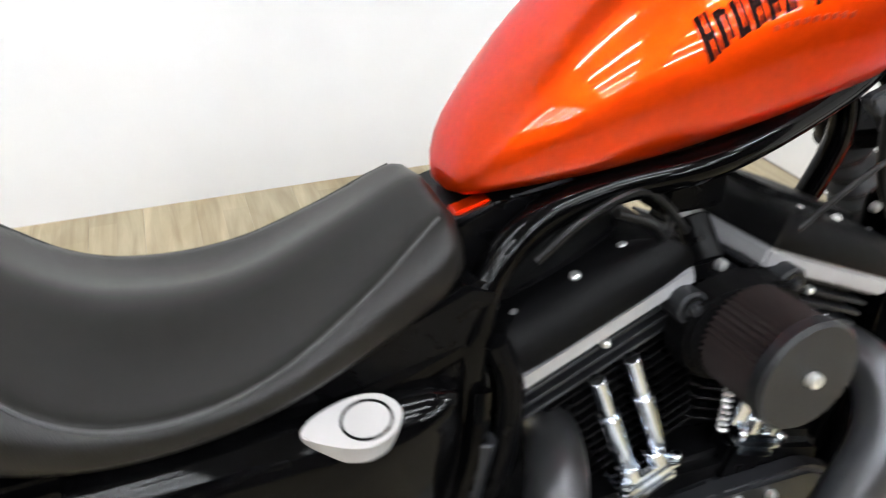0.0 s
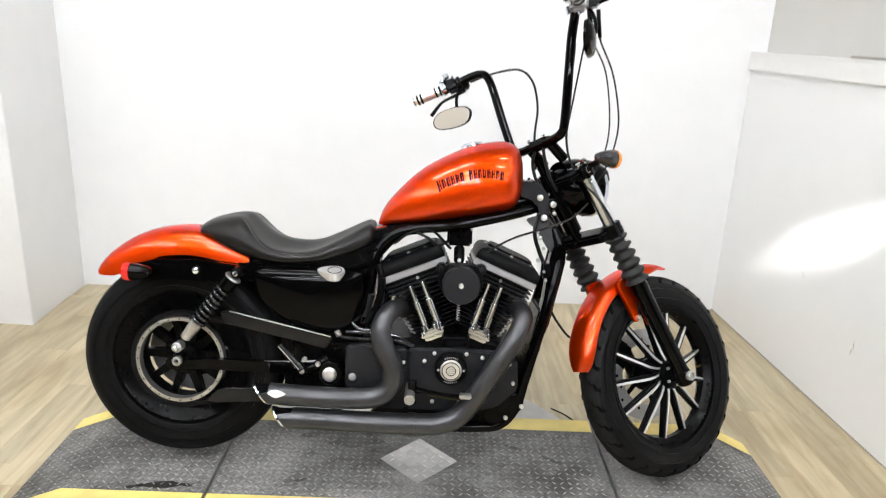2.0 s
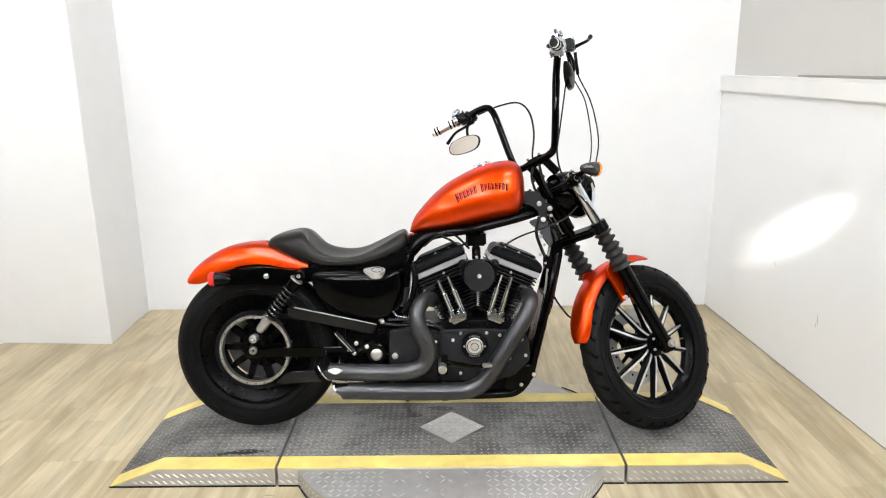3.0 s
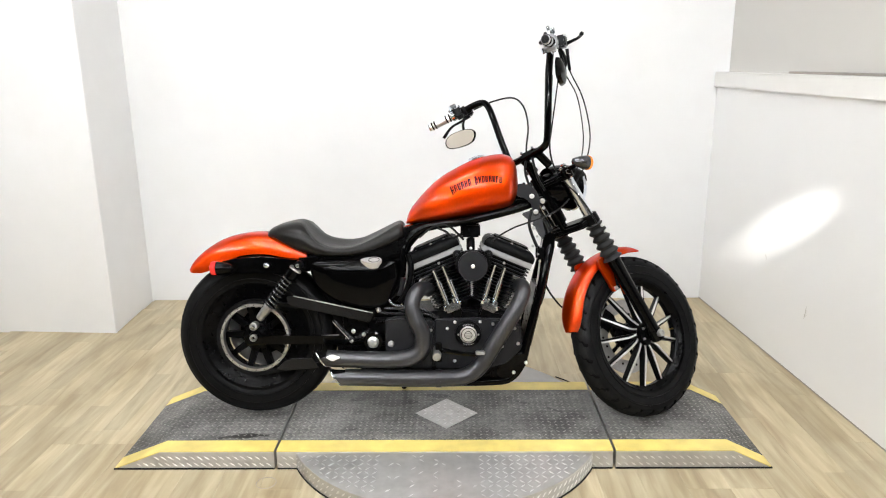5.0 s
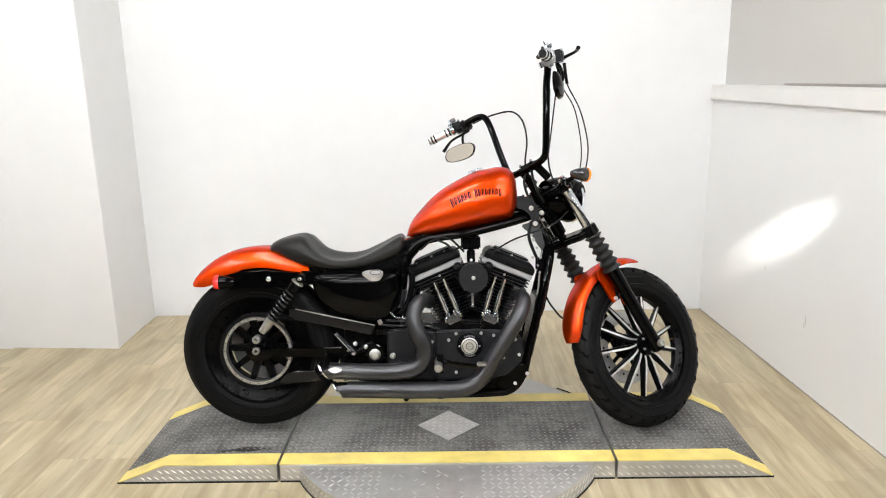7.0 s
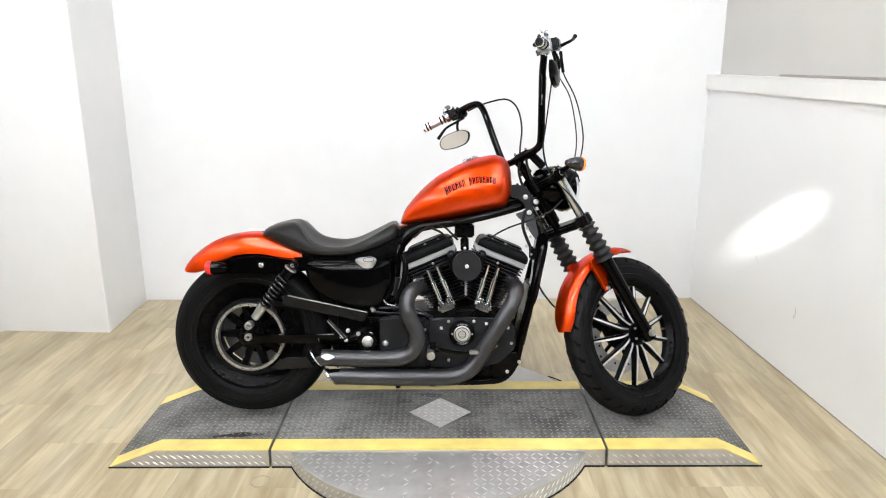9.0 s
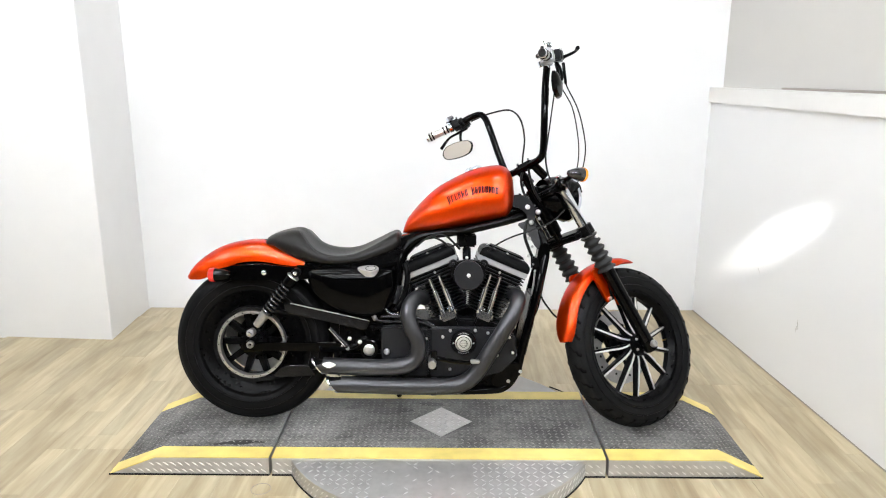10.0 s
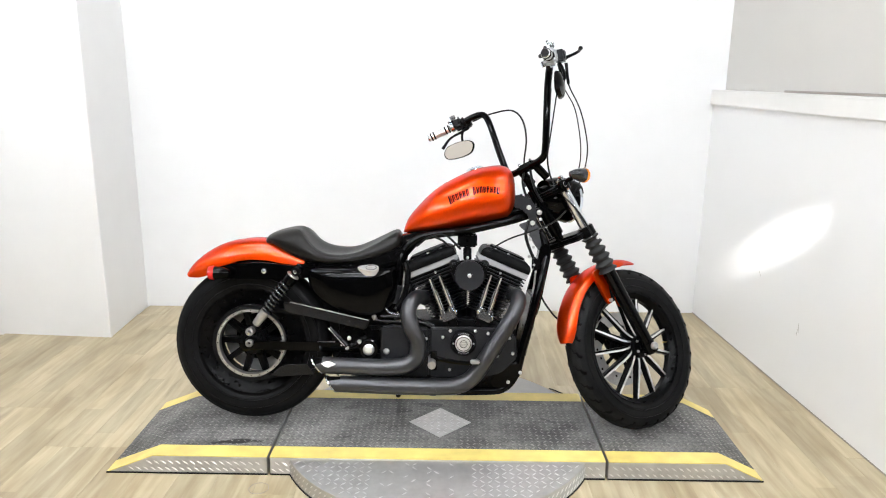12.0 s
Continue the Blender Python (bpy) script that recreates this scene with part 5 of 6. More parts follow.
coil = part("ignition_coil", block((0.826, -0.025, 0.722), (0.074, 0.05, 0.052), 0.006), BLACK_SATIN, bike, "black ignition coil with plug leads")
part("coil_stem", rod((0.826, -0.045, 0.69), (0.826, -0.075, 0.655), 0.016), BLACK_SATIN, coil)
bolt("bolt", (0.826, -0.092, 0.660), 0.006, coil, ALU)
for pts in ([(0.80, -0.07, 0.69), (0.74, -0.085, 0.745), (0.68, -0.09, 0.735), (0.635, -0.085, 0.70)],
            [(0.79, -0.06, 0.71), (0.76, -0.09, 0.70), (0.735, -0.10, 0.722), (0.70, -0.10, 0.738)]):
    part("plug_lead", tube(pts, 0.0042, 8, 5), CABLE, coil)

# -- exhaust --
def exhaust(name, pts, x_tip, slash):
    bm = bmesh.new()
    radii = [0.0305 - 0.0040 * max(0.0, 1 - i / 6) for i in range(len(pts))]
    tube(pts, radii, 24, 7, bm, caps=False)
    zc = pts[-1][2]
    for v in bm.verts:
        if v.co.x < pts[-1][0] + 0.0005:
            v.co.x = x_tip + slash * (zc - v.co.z)
    pipe = part(name, bm, PIPE_BLACK, bike, "matte black slash-cut exhaust pipe")
    y, n = pts[-1][1], 32
    tip = bmesh.new()
    rings = []
    for dx, r in ((0.005, 0.0312), (-0.001, 0.0312), (-0.002, 0.0300), (-0.001, 0.0272), (0.002, 0.0270)):
        rings.append([(x_tip + dx + slash * (-r * math.sin(2 * math.pi * i / n)), y + r * math.cos(2 * math.pi * i / n), zc + r * math.sin(2 * math.pi * i / n)) for i in range(n)])
    loft(tip, rings, caps=False)
    part("tip", tip, CHROME, pipe, "bright slash-cut tip")
    bore = bmesh.new()
    loft(bore, [[(x_tip + dx + slash * (-r * math.sin(2 * math.pi * i / n)), y + r * math.cos(2 * math.pi * i / n), zc + r * math.sin(2 * math.pi * i / n)) for i in range(n)] for dx, r in ((0.001, 0.0268), (0.06, 0.0262))], caps=False)
    rod((x_tip + 0.05, y, zc), (x_tip + 0.056, y, zc), 0.0262, bm=bore)
    part("bore", bore, GROOVE, pipe)
    return pipe


up = exhaust("upper_exhaust", [(0.668, -0.060, 0.500), (0.652, -0.100, 0.512), (0.634, -0.140, 0.512), (0.616, -0.170, 0.490), (0.611, -0.183, 0.452), (0.624, -0.187, 0.410), (0.648, -0.188, 0.355), (0.640, -0.188, 0.300), (0.600, -0.188, 0.272), (0.530, -0.188, 0.264), (0.40, -0.188, 0.266), (0.300, -0.188, 0.270)], 0.278, 0.68)
low = exhaust("lower_exhaust", [(1.000, -0.050, 0.512), (1.011, -0.095, 0.521), (1.016, -0.138, 0.512), (1.004, -0.168, 0.482), (0.978, -0.183, 0.435), (0.915, -0.188, 0.332), (0.856, -0.188, 0.240), (0.800, -0.188, 0.202), (0.720, -0.188, 0.194), (0.55, -0.188, 0.195), (0.365, -0.188, 0.200)], 0.330, 0.68)
bd = slab(rounded([(0.300, 0.282), (0.318, 0.290), (0.330, 0.290), (0.352, 0.281), (0.338, 0.273), (0.325, 0.268), (0.314, 0.272)], 3), -0.2205, -0.2165, 0.001, seg=1)
part("maker_badge", bd, TRIM, up, "small bright badge")
part("clamp", turned([(0.033, -0.010), (0.033, 0.010), (0.030, 0.010), (0.030, -0.010)], 24, (0.705, -0.188, 0.194), "x"), PIPE_BLACK, low)

# -- foot controls --
peg = part("foot_peg", rod((0.700, -0.150, 0.295), (0.700, -0.255, 0.290), 0.015), SHOCK_ALU, bike, "worn metal foot peg")
part("peg_mount", tube([(0.70, -0.14, 0.30), (0.715, -0.205, 0.305), (0.78, -0.218, 0.296), (0.845, -0.222, 0.292)], 0.0085, 10, 5), BLACK_GLOSS, peg)
part("brake_pedal", block((0.855, -0.232, 0.300), (0.034, 0.026, 0.012), 0.003), SHOCK_ALU, peg, "worn brake pedal pad")
part("peg_clamp", rod((0.706, -0.205, 0.330), (0.706, -0.205, 0.262), 0.012), BLACK_GLOSS, peg)
rp = part("passenger_peg_mount", rod((0.464, -0.100, 0.322), (0.464, -0.150, 0.322), 0.036), BLACK_GLOSS, bike, "swing-arm pivot boss with a bright cap")
part("pivot_cap", turned([(0.0, -0.164), (0.014, -0.162), (0.021, -0.155), (0.021, -0.148), (0.0, -0.148)], 28, (0.464, 0, 0.320)), ALU, rp, "bright pivot cap")
part("folded_peg", rod((0.318, -0.148, 0.402), (0.384, -0.148, 0.330), 0.0075, 0.0120, n=14), GUARD, rp, "folded black passenger peg")
# the peg's highlight, put in as a thin silver rod
part("peg_edge", rod((0.316, -0.1565, 0.400), (0.376, -0.1595, 0.334), 0.0018, n=8), SHOCK_ALU, rp)
part("linkage_arm", tube([(0.378, -0.14, 0.322), (0.41, -0.145, 0.338), (0.435, -0.14, 0.352), (0.455, -0.135, 0.362)], 0.011, 8, 4), BLACK_SATIN, rp)
for x, z in ((0.392, 0.362), (0.384, 0.326), (0.430, 0.350)):
    bolt("bolt", (x, -0.152, z), 0.008, rp, ALU)
bolt("bolt", (0.36, -0.123, 0.330), 0.004, bike, ALU)
teeth = bmesh.new()
for i in range(7):
    block((0.470 + 0.009 * i, -0.112, 0.388 + 0.003 * math.sin(i)), (0.0055, 0.02, 0.010), 0.001, bm=teeth)
block((0.497, -0.112, 0.398), (0.066, 0.02, 0.012), 0.002, bm=teeth)
part("belt_tooth_strip", teeth, BLACK_SATIN, bike, "toothed edge of the black drive belt")
for pts, r in (([(0.512, -0.112, 0.500), (0.524, -0.120, 0.470), (0.545, -0.122, 0.452), (0.600, -0.118, 0.446)], 0.0058),
               ([(0.505, -0.118, 0.440), (0.560, -0.124, 0.440), (0.640, -0.122, 0.436), (0.705, -0.116, 0.405)], 0.0050),
               ([(0.478, -0.120, 0.438), (0.498, -0.122, 0.424), (0.580, -0.122, 0.420), (0.660, -0.122, 0.418), (0.715, -0.116, 0.392)], 0.0056)):
    part("hose", tube(pts, r, 10, 5), BLACK_CHROME, bike, "shiny dark hose")
part("hose", tube([(0.575, -0.105, 0.60), (0.566, -0.115, 0.55), (0.548, -0.118, 0.50), (0.520, -0.112, 0.47)], 0.010, 8, 5), BLACK_GLOSS, bike)
part("hose_fitting", rod((0.478, -0.121, 0.444), (0.486, -0.121, 0.428), 0.0085, n=12), SHOCK_ALU, bike, "steel hose fitting")
part("breather_canister", rod((0.574, -0.113, 0.556), (0.556, -0.113, 0.488), 0.0135, n=16), COVER_GREY, bike, "grey breather canister")
part("side_stand", tube([(0.60, 0.10, 0.16), (0.58, 0.16, 0.10), (0.55, 0.215, 0.036)], 0.011, 10, 4), BLACK_GLOSS, bike)

# -- front end (built straight ahead, then turned with the steering) --
def fork_point(s, y):
    """A point s metres up the fork from the axle."""
    return Vector((1.487 - 0.5 * s, y, 0.302 + 0.866 * s))


for side in (1, -1):
    y = side * 0.098
    leg = rod(fork_point(-0.02, y), fork_point(0.345, y), 0.0235, 0.0255, n=20)
    rod(fork_point(-0.026, y), fork_point(0.02, y), 0.0255, n=20, bm=leg)
    fork = steered("fork_leg", leg, BLACK_GLOSS, label="black fork slider with a ribbed rubber boot and bright upper tube")
    steered("fork_tube", rod(fork_point(0.34, y), fork_point(0.70, y), 0.0188, n=24), FORK_STEEL, fork, "bright steel fork tube")
    steered("lower_clamp", rod(fork_point(0.485, y), fork_point(0.525, y), 0.031, n=20), BLACK_SATIN, fork)
    steered("upper_clamp", rod(fork_point(0.680, y), fork_point(0.715, y), 0.027, n=20), BLACK_SATIN, fork)
    steered("tube_cap", rod(fork_point(0.715, y), fork_point(0.728, y), 0.017, n=12), CHROME, fork)
    # ribbed boot
    rings, n = [], 20
    d = Vector((-0.5, 0, 0.866))
    u, v = Vector((0, 1, 0)), d.cross(Vector((0, 1, 0)))
    m = 40
    for i in range(m + 1):
        f = i / m
        r = 0.0330 + 0.0055 * math.cos(2 * math.pi * f * 5) - 0.004 * f
        c = fork_point(0.335 + 0.145 * f, y)
        rings.append([c + r * (u * math.cos(2 * math.pi * a / n) + v * math.sin(2 * math.pi * a / n)) for a in range(n)])
    bm = bmesh.new()
    loft(bm, rings)
    steered("fork_boot", bm, BOOT, fork, "ribbed black rubber boot", 80)
    bm = turned([(0.0, side * 0.130), (0.007, side * 0.130), (0.008, side * 0.134), (0.012, side * 0.134), (0.0145, side * 0.130), (0.0145, side * 0.110), (0.0, side * 0.110)], 24, (1.487, 0, 0.302))
    steered("axle_end", bm, SHOCK_ALU, fork, "steel axle end")
for s, h in ((0.505, 0.030), (0.698, 0.024)):
    q = fork_point(s, 0)
    bm = block(q + Vector((-0.022, 0, -0.012)), (0.075, 0.215, h), 0.008, rot=Euler((0, radians(-30), 0)).to_matrix(), seg=3)
    steered("triple_clamp", bm, BLACK_SATIN, label="black fork clamp")
steered("steering_stem", rod(STEM + Vector((-0.5 * 0.83, 0, 0.866 * 0.83)), STEM + Vector((-0.5 * 1.11, 0, 0.866 * 1.11)), 0.016), BLACK_GLOSS)
for q in ((1.262, -0.128, 0.712), (1.270, -0.131, 0.690)):
    bm = rod(Vector(q) + Vector((0, 0.02, 0)), q, 0.0075, n=10)
    steered("clamp_bolt", bm, ALU)

# front fender: an arch that follows the tyre
bm = bmesh.new()
rings = []
for i in range(33):
    f = i / 32
    a = radians(79) + radians(97) * f
    ro = 0.345 + 0.012 * math.sin(math.pi * f)
    w = 0.052 * min(1.0, 0.10 + 4.6 * f) * (1.0 if f < 0.84 else math.sqrt(max(0.0, 1 - ((f - 0.84) / 0.175) ** 2)))
    ring_o, ring_i = [], []
    for j in range(15):
        b = math.pi * j / 14
        yy = math.copysign(abs(math.cos(b)) ** (2 / 2.8), math.cos(b))
        rise = abs(math.sin(b)) ** (2 / 2.4)
        depth = 0.033 * min(1.0, 0.08 + 4.0 * f)
        for lst, t in ((ring_o, 0.0), (ring_i, 0.0028)):
            rr = ro - depth + depth * rise - t
            lst.append((FC.x + rr * math.cos(a), (w - t) * yy, FC.z + rr * math.sin(a)))
    rings.append(ring_o + ring_i[::-1])
loft(bm, rings)
ff = steered("front_fender", bm, ORANGE, label="glossy candy-orange front fender")
for side in (1, -1):
    y0, y1 = sorted((side * 0.060, side * 0.072))
    bm = slab(rounded([(1.270, 0.580), (1.300, 0.600), (1.352, 0.606), (1.372, 0.590), (1.395, 0.520), (1.402, 0.470), (1.385, 0.462), (1.362, 0.530), (1.338, 0.555), (1.345, 0.480), (1.330, 0.470), (1.312, 0.500)], 3), y0, y1, 0.002, seg=1)
    steered("fender_stay", bm, ORANGE, ff)
    for x, z in ((1.338, 0.482), (1.393, 0.474)):
        bm = rod((x, side * 0.066, z), (x, side * 0.082, z), 0.0075, n=10)
        steered("stay_bolt", bm, ALU, ff)
cal = block((1.395, 0.085, 0.372), (0.075, 0.055, 0.10), 0.012, rot=Euler((0, radians(35), 0)).to_matrix(), seg=3)
steered("brake_caliper", cal, BLACK_SATIN, label="black brake caliper")

# headlamp
LAMP = Matrix.Translation((-0.052, 0, -0.010)) @ Matrix.Translation((1.20, 0, 0.893)) @ Matrix.Diagonal((0.98, 1.05, 1.05, 1)) @ Matrix.Translation((-1.20, 0, -0.893))
bm = turned([(0.0, 1.145), (0.028, 1.150), (0.050, 1.170), (0.068, 1.205), (0.075, 1.245), (0.077, 1.280), (0.079, 1.284), (0.079, 1.300), (0.073, 1.303), (0.072, 1.292), (0.0, 1.290)], 40, (0, 0, 0.893), "x")
bm.transform(LAMP)
lamp = steered("headlamp", bm, BLACK_GLOSS, label="black round headlamp with a peaked visor")
bm = turned([(0.0, 1.306), (0.04, 1.304), (0.071, 1.297), (0.071, 1.293), (0.0, 1.293)], 40, (0, 0, 0.893), "x")
bm.transform(LAMP)
steered("lens", bm, LENS, lamp, "clear headlamp lens")
bm = turned([(0.074, 1.300), (0.078, 1.304), (0.081, 1.300), (0.081, 1.288), (0.074, 1.288)], 40, (0, 0, 0.893), "x")
bm.transform(LAMP)
steered("rim_ring", bm, CHROME, lamp, "chrome headlamp ring")
# the lit headlamp throws a wide, flat beam on the side wall
beam_data = bpy.data.lights.new("headlamp_beam", "SPOT")
beam_data.energy, beam_data.spot_size, beam_data.spot_blend, beam_data.shadow_soft_size = BEAM_POWER, radians(50), 1.0, 0.02
beam_data.color = (1.0, 0.98, 0.95)
beam = new("headlamp_beam", beam_data)
beam.matrix_world = bike.matrix_world @ STEER @ LAMP @ look((1.318, 0, 0.893), (2.318, -0.03, 0.80)) @ Matrix.Diagonal((1.0, 0.225, 1.0, 1.0))
rings = []
for i in range(13):
    f = i / 12
    x = 1.172 + 0.140 * f
    w = 0.034 + 0.046 * math.sin(math.pi * (0.10 + 0.55 * f))
    zt = 0.955 + 0.024 * math.sin(math.pi * (0.12 + 0.68 * f))
    ring = []
    for j in range(11):
        b = math.pi * j / 10
        ring.append((x, w * math.cos(b), 0.905 + (zt - 0.905) * math.sin(b) ** 0.8))
    ring += [(x, 0.93 * y, 0.905 + (z - 0.905) * 0.94) for _, y, z in ring[::-1]]
    rings.append(ring)
bm = bmesh.new()
loft(bm, rings)
bm.transform(LAMP)
steered("visor", bm, BLACK_GLOSS, lamp, "gloss-black headlamp visor", 60)
for side in (1, -1):
    bm = rod((1.130, side * 0.105, 0.915), (1.135, side * 0.165, 0.922), 0.009, n=12)
    rod((1.122, side * 0.112, 0.905), (1.122, side * 0.128, 0.905), 0.020, n=16, bm=bm)
    mount = steered("signal_mount", bm, BLACK_GLOSS, label="black signal mount")
    for x, z, r in ((1.122, 0.905, 0.0105), (1.108, 0.930, 0.0070), (1.134, 0.882, 0.0065)):
        steered("mount_bolt", rod((x, side * 0.120, z), (x, side * 0.136, z), r, n=12), CHROME, mount, "chrome bolt")
    c = (0, side * 0.190, 0.925)
    bm = turned([(0.0, 1.100), (0.010, 1.103), (0.017, 1.118), (0.0235, 1.142), (0.0265, 1.165), (0.0255, 1.170), (0.0, 1.168)], 28, c, "x")
    bmesh.ops.remove_doubles(bm, verts=bm.verts, dist=1e-5)
    sig = steered("front_turn_signal", bm, BLACK_CHROME, label="dark glossy bullet turn signal with an amber lens")
    bm = turned([(0.0, 1.183), (0.014, 1.181), (0.0245, 1.176), (0.0270, 1.171), (0.0270, 1.164), (0.0, 1.164)], 28, c, "x")
    bmesh.ops.remove_doubles(bm, verts=bm.verts, dist=1e-5)
    steered("lens", bm, AMBER, sig, "amber lens")

# handlebars
riser = rod((1.112, -0.045, 0.955), (1.060, -0.045, 1.000), 0.016, n=16)
rod((1.112, 0.045, 0.955), (1.060, 0.045, 1.000), 0.016, n=16, bm=riser)
block((1.056, 0, 1.004), (0.035, 0.095, 0.033), 0.010, bm=riser, seg=3)
clamp = steered("riser", riser, BLACK_GLOSS, label="black handlebar riser clamp")
for x, y, z in ((1.046, -0.034, 1.021), (1.066, -0.034, 1.019), (1.046, 0.034, 1.021), (1.066, 0.034, 1.019)):
    steered("clamp_bolt", rod((x, y, z - 0.004), (x, y, z + 0.005), 0.0058, n=10), CHROME, clamp)
half = [(1.052, 0.0, 1.003), (1.050, 0.075, 1.001), (1.050, 0.110, 1.009), (1.049, 0.127, 1.032), (1.043, 0.155, 1.120), (1.036, 0.190, 1.245), (1.032, 0.212, 1.300), (1.022, 0.232, 1.320), (1.000, 0.262, 1.318), (0.965, 0.305, 1.300), (0.920, 0.352, 1.278), (0.870, 0.396, 1.256)]


def droop(v, side):
    """The far side of the bar sits a little lower."""
    return Vector(v) - Vector((0, 0, 0.016 * max(0, v[2] - 1.0) / 0.3 if side > 0 else 0))


line_pts = [(x, -y, z) for x, y, z in half[:0:-1]] + [droop(v, 1) for v in half]
bars = steered("handlebar", tube(line_pts, 0.0134, 14, 5), BLACK_GLOSS, label="tall gloss-black ape-hanger handlebar", angle=60)
for side in (1, -1):
    a, b = droop((0.950, side * 0.322, 1.293), side), droop((0.862, side * 0.402, 1.252), side)
    d = b - a
    grip = steered("grip", rod(a + d * 0.22, b, 0.0158, n=20), ALU, bars, "silver grip with black rubber bands")
    for f in (0.26, 0.38, 0.80, 0.90):
        steered("grip_band", rod(a + d * (f - 0.028), a + d * (f + 0.028), 0.0178, n=18), RUBBER, grip)
    steered("grip_end", rod(b - d * 0.03, b + d * 0.04, 0.0150, n=18), CHROME, grip)
    rot = d.to_track_quat("X", "Z").to_matrix()
    sw = steered("switch_housing", block(a + d * (0.02 if side < 0 else -0.08), (0.058, 0.046, 0.056) if side < 0 else (0.044, 0.040, 0.046), 0.009, rot=rot, seg=3), BLACK_SATIN if side > 0 else SILVER, bars, "black switch housing" if side > 0 else "silver switch housing")
    steered("switch_clamp", rod(a + d * -0.34, a + d * -0.24, 0.0215, n=16), BLACK_SATIN, bars)
    for q in ((-0.10, -0.018, 0.026), (0.06, -0.016, 0.027), (-0.02, -0.026, 0.0)):
        c = a + d * q[0] + rot @ Vector((0, q[1], q[2]))
        steered("switch_button", block(c, (0.012, 0.012, 0.012), 0.002, rot=rot), ALU, sw)
    if side < 0:
        for f0, f1, rr, mat in ((-0.16, -0.05, 0.0245, ALU), (0.08, 0.20, 0.0225, CHROME)):
            steered("control_clamp", rod(a + d * f0, a + d * f1, rr, n=18), mat, sw, "bright control clamp")
        for q, sz in (((-0.02, 0.0, 0.042), 0.014), ((0.10, 0.018, 0.034), 0.012), ((0.02, -0.024, -0.030), 0.018), ((-0.10, 0.004, -0.034), 0.016)):
            c = a + d * q[0] + rot @ Vector((0, q[1], q[2]))
            steered("control_knob", rod(c, c + rot @ Vector((0.0, -0.004, sz)), sz * 0.5, n=12), CHROME, sw)
        for p0, p1, p2 in (((1.016, -0.292, 1.292), (1.020, -0.288, 1.262), (1.034, -0.280, 1.236)), ((1.040, -0.300, 1.296), (1.046, -0.292, 1.258), (1.058, -0.280, 1.228))):
            steered("hose_stalk", tube([p0, p1, p2], 0.0056, 8, 4), BLACK_SATIN, bars)
        bm = block(a + d * -0.18 + Vector((0.042, 0, 0.012)), (0.066, 0.040, 0.042), 0.006, rot=rot, seg=2)
        mc = steered("master_cylinder", bm, COVER_GREY, bars, "grey brake master cylinder")
        steered("reservoir_lid", block(a + d * -0.18 + Vector((0.042, 0, 0.036)), (0.060, 0.038, 0.008), 0.002, rot=rot), ALU, mc)
    else:
        steered("control_clamp", rod(a + d * 0.07, a + d * 0.20, 0.0215, n=18), CHROME, sw, "bright control clamp")
        for q, sz in (((0.08, 0.004, 0.022), 0.022), ((0.02, -0.022, 0.016), 0.018), ((-0.16, -0.010, 0.024), 0.013)):
            c = a + d * q[0] + rot @ Vector((0, q[1], q[2]))
            steered("control_knob", rod(c, c + rot @ Vector((0.0, -0.004, sz)), sz * 0.5, n=12), CHROME, sw)
        steered("clutch_perch", block(a + d * -0.18 + Vector((0.030, 0, 0.0)), (0.045, 0.030, 0.030), 0.006, rot=rot, seg=2), BLACK_SATIN, bars)
    lv = [Vector((1.020, side * 0.300, 1.306)), Vector((1.034, side * 0.335, 1.308)), Vector((1.034, side * 0.372, 1.304)), Vector((1.018, side * 0.405, 1.299))]
    if side > 0:
        lv = [Vector((1.000, 0.300, 1.268)), Vector((0.970, 0.330, 1.250)), Vector((0.940, 0.358, 1.232)), Vector((0.918, 0.392, 1.194))]
    for q, sz in (((-0.02, 0.012, 0.034), 0.020), ((0.16, -0.010, 0.030), 0.016), ((0.10, -0.030, 0.006), 0.018), ((-0.22, -0.020, 0.022), 0.014)):
        c = a + d * q[0] + rot @ Vector((0, q[1], q[2]))
        steered("control_cap", block(c, (sz, sz * 0.8, sz * 0.8), 0.003, rot=rot), CHROME, sw)
    lever = tube(lv, [0.007, 0.0055, 0.005, 0.0075], 10, 5)
    steered("lever", lever, BLACK_SATIN, bars, "black hand lever")

# mirrors hung below the bars
def mirror(centre, normal, arm, wide, tall):
    n = Vector(normal).normalized()
    side_v = n.cross(Vector((0, 0, 1))).normalized()
    up_v = side_v.cross(n).normalized()
    ol = rounded([(p * wide, q * tall) for p, q in [(-0.056, 0.004), (-0.044, 0.026), (-0.005, 0.034), (0.040, 0.026), (0.056, 0.000), (0.044, -0.026), (0.000, -0.034), (-0.042, -0.026)]], 5)
    c = Vector(centre)
    rings = []
    for off, s in ((0.0, 0.95), (0.0, 1.0), (-0.006, 1.0), (-0.016, 0.86), (-0.022, 0.50), (-0.024, 0.1)):
        rings.append([c + side_v * p * s + up_v * q * s + n * off for p, q in ol])
    bm = bmesh.new()
    loft(bm, rings)
    shell = steered("mirror", bm, BLACK_GLOSS, label="oval black handlebar mirror")
    bm = bmesh.new()
    loft(bm, [[c + side_v * p * s + up_v * q * s + n * off for p, q in ol] for off, s in ((0.0002, 0.93), (0.0014, 0.93))])
    steered("glass", bm, MIRROR, shell, "mirror glass")
    steered("mirror_arm", tube(arm, 0.0055, 8, 5), BLACK_SATIN, shell)


mirror((0.958, 0.326, 1.172), (-0.90, -0.42, -0.10), [(0.990, 0.300, 1.300), (0.985, 0.318, 1.270), (0.978, 0.325, 1.235), (0.980, 0.327, 1.205), (0.968, 0.327, 1.180)], 1.36, 1.02)
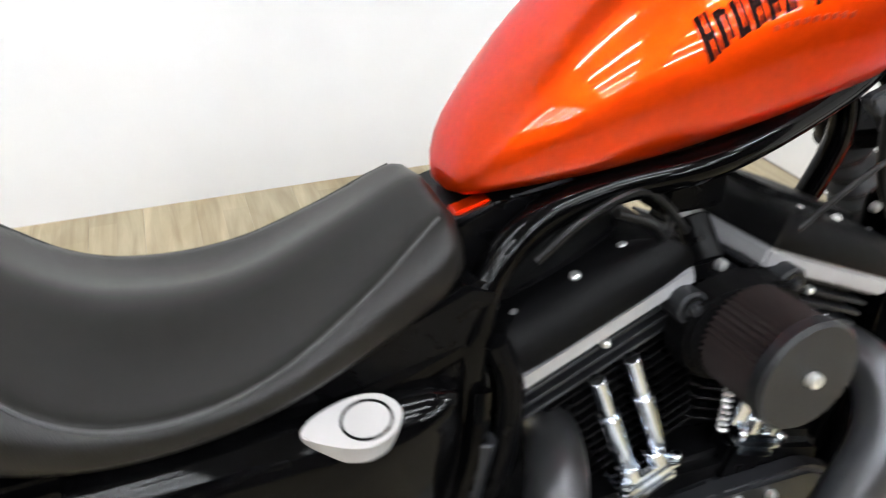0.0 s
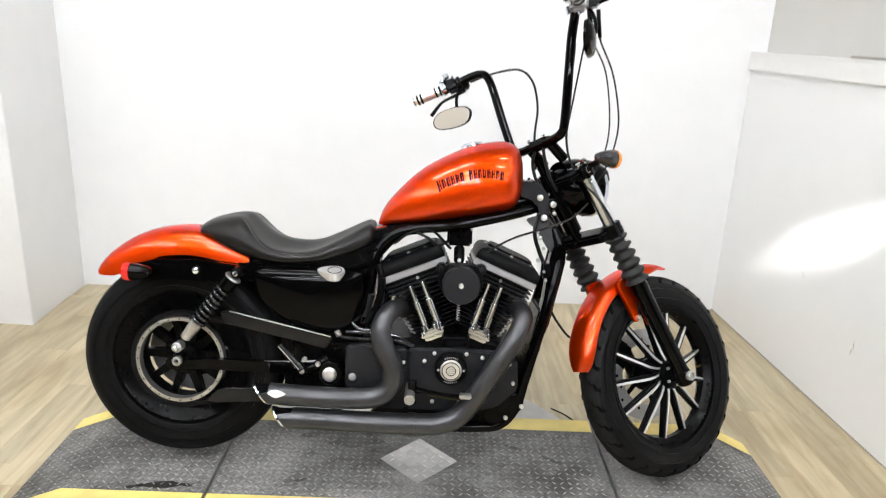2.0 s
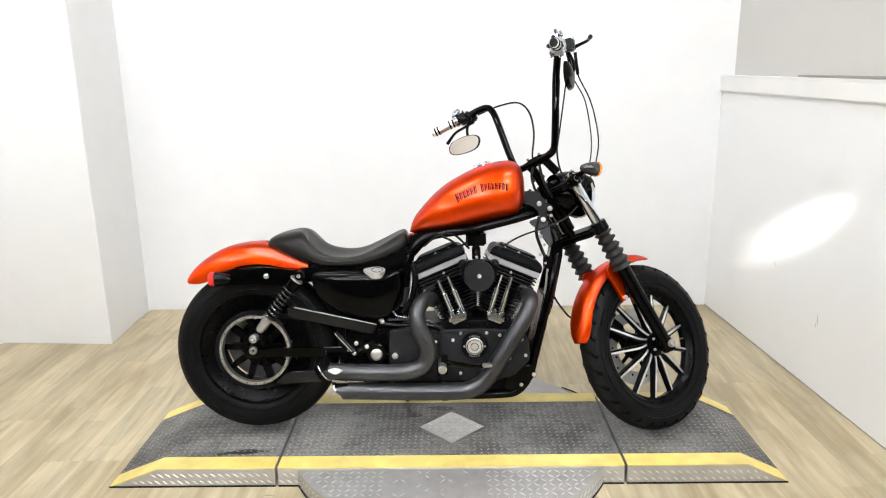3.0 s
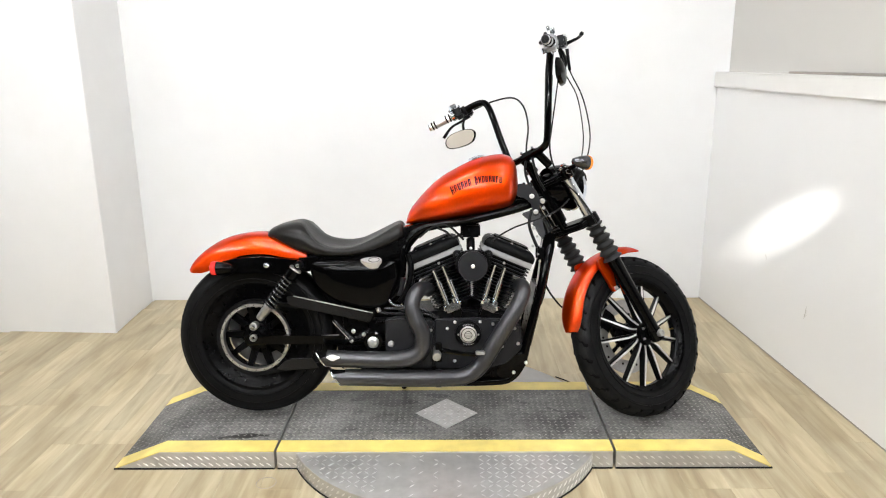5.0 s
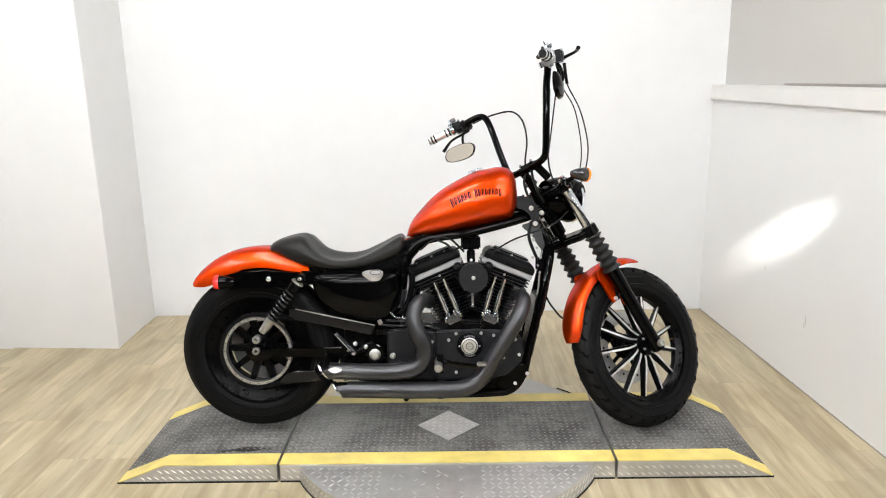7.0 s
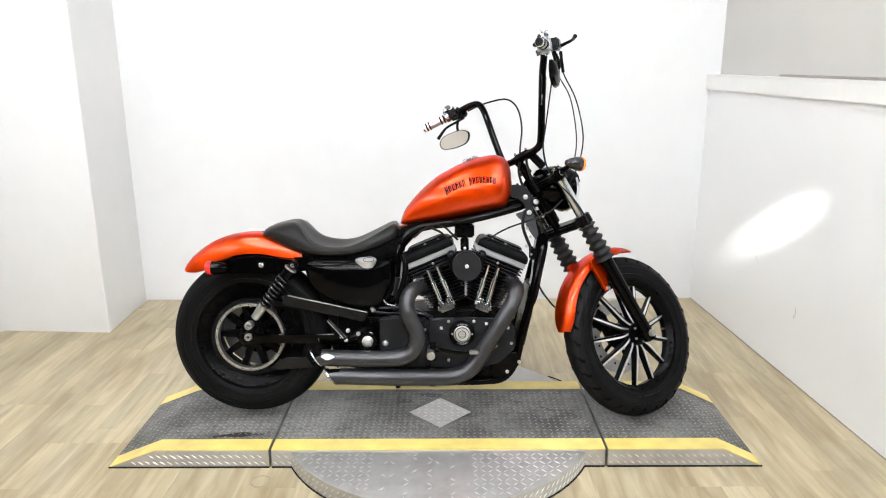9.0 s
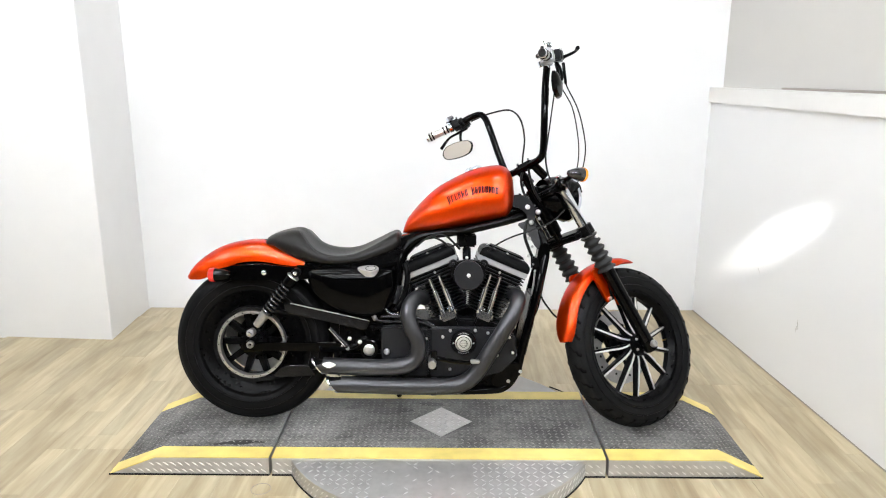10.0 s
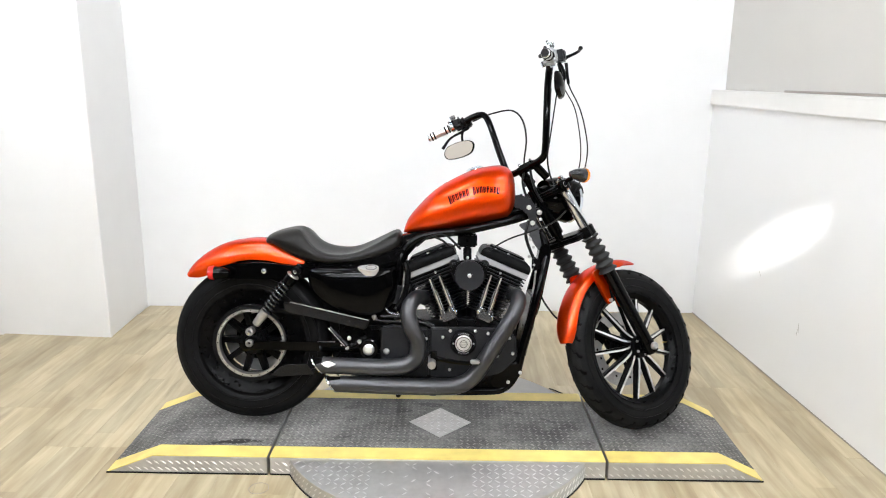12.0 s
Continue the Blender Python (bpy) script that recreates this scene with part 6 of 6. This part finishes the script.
mirror((0.990, -0.300, 1.203), (-0.62, 0.72, 0.12), [(1.000, -0.298, 1.300), (1.012, -0.306, 1.275), (1.015, -0.312, 1.245), (1.012, -0.312, 1.222), (1.000, -0.306, 1.210)], 1.20, 1.20)

# cables and hoses of the front end
for pts, r in (([(1.030, -0.305, 1.292), (1.060, -0.277, 1.230), (1.129, -0.244, 1.167), (1.176, -0.211, 1.109), (1.208, -0.179, 1.036), (1.214, -0.146, 0.970), (1.205, -0.113, 0.915), (1.180, -0.08, 0.860)], 0.0025),
               ([(1.000, -0.300, 1.285), (1.052, -0.262, 1.222), (1.122, -0.226, 1.172), (1.168, -0.188, 1.110), (1.200, -0.150, 1.036), (1.205, -0.120, 0.970), (1.180, -0.09, 0.90)], 0.0022),
               ([(1.008, 0.280, 1.290), (1.078, 0.240, 1.318), (1.154, 0.200, 1.329), (1.177, 0.160, 1.276), (1.158, 0.120, 1.172), (1.106, 0.080, 1.058), (1.070, 0.040, 0.940)], 0.0038),
               ([(1.046, -0.196, 1.245), (1.054, -0.165, 1.16), (1.064, -0.135, 1.08), (1.085, -0.09, 0.99), (1.115, -0.085, 0.91), (1.180, -0.12, 0.81), (1.235, -0.13, 0.715)], 0.0034),
               ([(1.04, -0.26, 1.30), (1.045, -0.25, 1.27), (1.055, -0.20, 1.18), (1.075, -0.11, 1.03)], 0.0026),
               ([(1.055, -0.02, 0.995), (1.050, -0.03, 0.955), (1.065, -0.03, 0.90), (1.09, -0.03, 0.86)], 0.005),
               ([(1.055, 0.02, 0.990), (1.040, 0.015, 0.945), (1.050, 0.01, 0.89), (1.08, 0.0, 0.85)], 0.005)):
    steered("cable", tube(pts, r, 8, 6), CABLE, label="black control cable")
for pts, r in (([(0.872, -0.09, 0.640), (0.890, -0.10, 0.672), (0.925, -0.105, 0.703), (0.986, -0.105, 0.737), (1.069, -0.105, 0.766), (1.142, -0.10, 0.798), (1.190, -0.08, 0.840)], 0.0032),
               ([(1.055, -0.05, 0.80), (1.045, -0.06, 0.745), (1.062, -0.06, 0.690), (1.085, -0.07, 0.640)], 0.006),
               ([(1.10, -0.02, 0.66), (1.098, -0.02, 0.58), (1.114, -0.0, 0.512), (1.147, 0.0, 0.456), (1.20, 0.02, 0.405), (1.30, 0.05, 0.39)], 0.0038)):
    part("cable", tube(pts, r, 8, 6), CABLE, bike, "black control cable")
for q in ((1.075, -0.088, 0.636), (1.082, -0.088, 0.610), (1.085, -0.085, 0.665)):
    bolt("bolt", q, 0.0045, bike, STEEL_DISC)
part("wiring_cover", slab(rounded([(1.098, 0.700), (1.140, 0.700), (1.118, 0.560), (1.092, 0.440), (1.064, 0.440), (1.082, 0.560)], 3), -0.078, -0.030, 0.006), BLACK_GLOSS, bike, "gloss-black wiring cover on the down tube")
for pts, r in (([(0.592, -0.098, 0.640), (0.604, -0.104, 0.600), (0.600, -0.108, 0.550), (0.585, -0.112, 0.500), (0.560, -0.115, 0.462)], 0.0115),
               ([(0.612, -0.095, 0.555), (0.606, -0.105, 0.520), (0.590, -0.112, 0.490), (0.575, -0.115, 0.450)], 0.007),
               ([(0.590, -0.060, 0.640), (0.614, -0.060, 0.590), (0.618, -0.060, 0.540), (0.606, -0.060, 0.480)], 0.014)):
    part("hose", tube(pts, r, 10, 5), BLACK_SATIN, bike)
part("horn_bracket", block((1.083, -0.075, 0.640), (0.030, 0.022, 0.050), 0.006), BLACK_SATIN, bike)
for x, z in ((1.030, 0.232), (0.985, 0.195)):
    bolt("bolt", (x, -0.117, z), 0.007, bike, ALU)
part("front_mount", slab(rounded([(0.93, 0.22), (1.02, 0.27), (1.035, 0.23), (0.99, 0.18), (0.93, 0.175)], 3), -0.116, -0.09, 0.005), BLACK_GLOSS, bike)

# ---- floor planks ----
PW, PL = 0.146, 1.22
plank_me = {}
rng = random.Random(4)


def plank_mesh(length):
    key = round(length, 2)
    if key not in plank_me:
        bm = slab([(-PW / 2 + 0.0002, 0), (PW / 2 - 0.0002, 0), (PW / 2 - 0.0002, length - 0.0004), (-PW / 2 + 0.0002, length - 0.0004)], -0.0075, 0.0, 0.0005, plane="xy", seg=1)
        me = bpy.data.meshes.new("floor_plank")
        bm.to_mesh(me)
        bm.free()
        me.materials.append(OAK)
        plank_me[key] = me
    return plank_me[key]


x = -1.56 + PW / 2
while x < 2.78:
    y = -2.55 - rng.choice((0.0, 0.3, 0.6, 0.9))
    while y < 1.59:
        end = min(y + PL, 1.594)
        if x - PW / 2 < right_x(y) + 0.1 and not (x < -1.04 and y > 1.1):
            o = new("floor_plank", plank_mesh(end - y))
            o.location = (x, y, 0.0)
            o.parent = floor
        y = end if end > 1.5 else y + PL
    x += PW
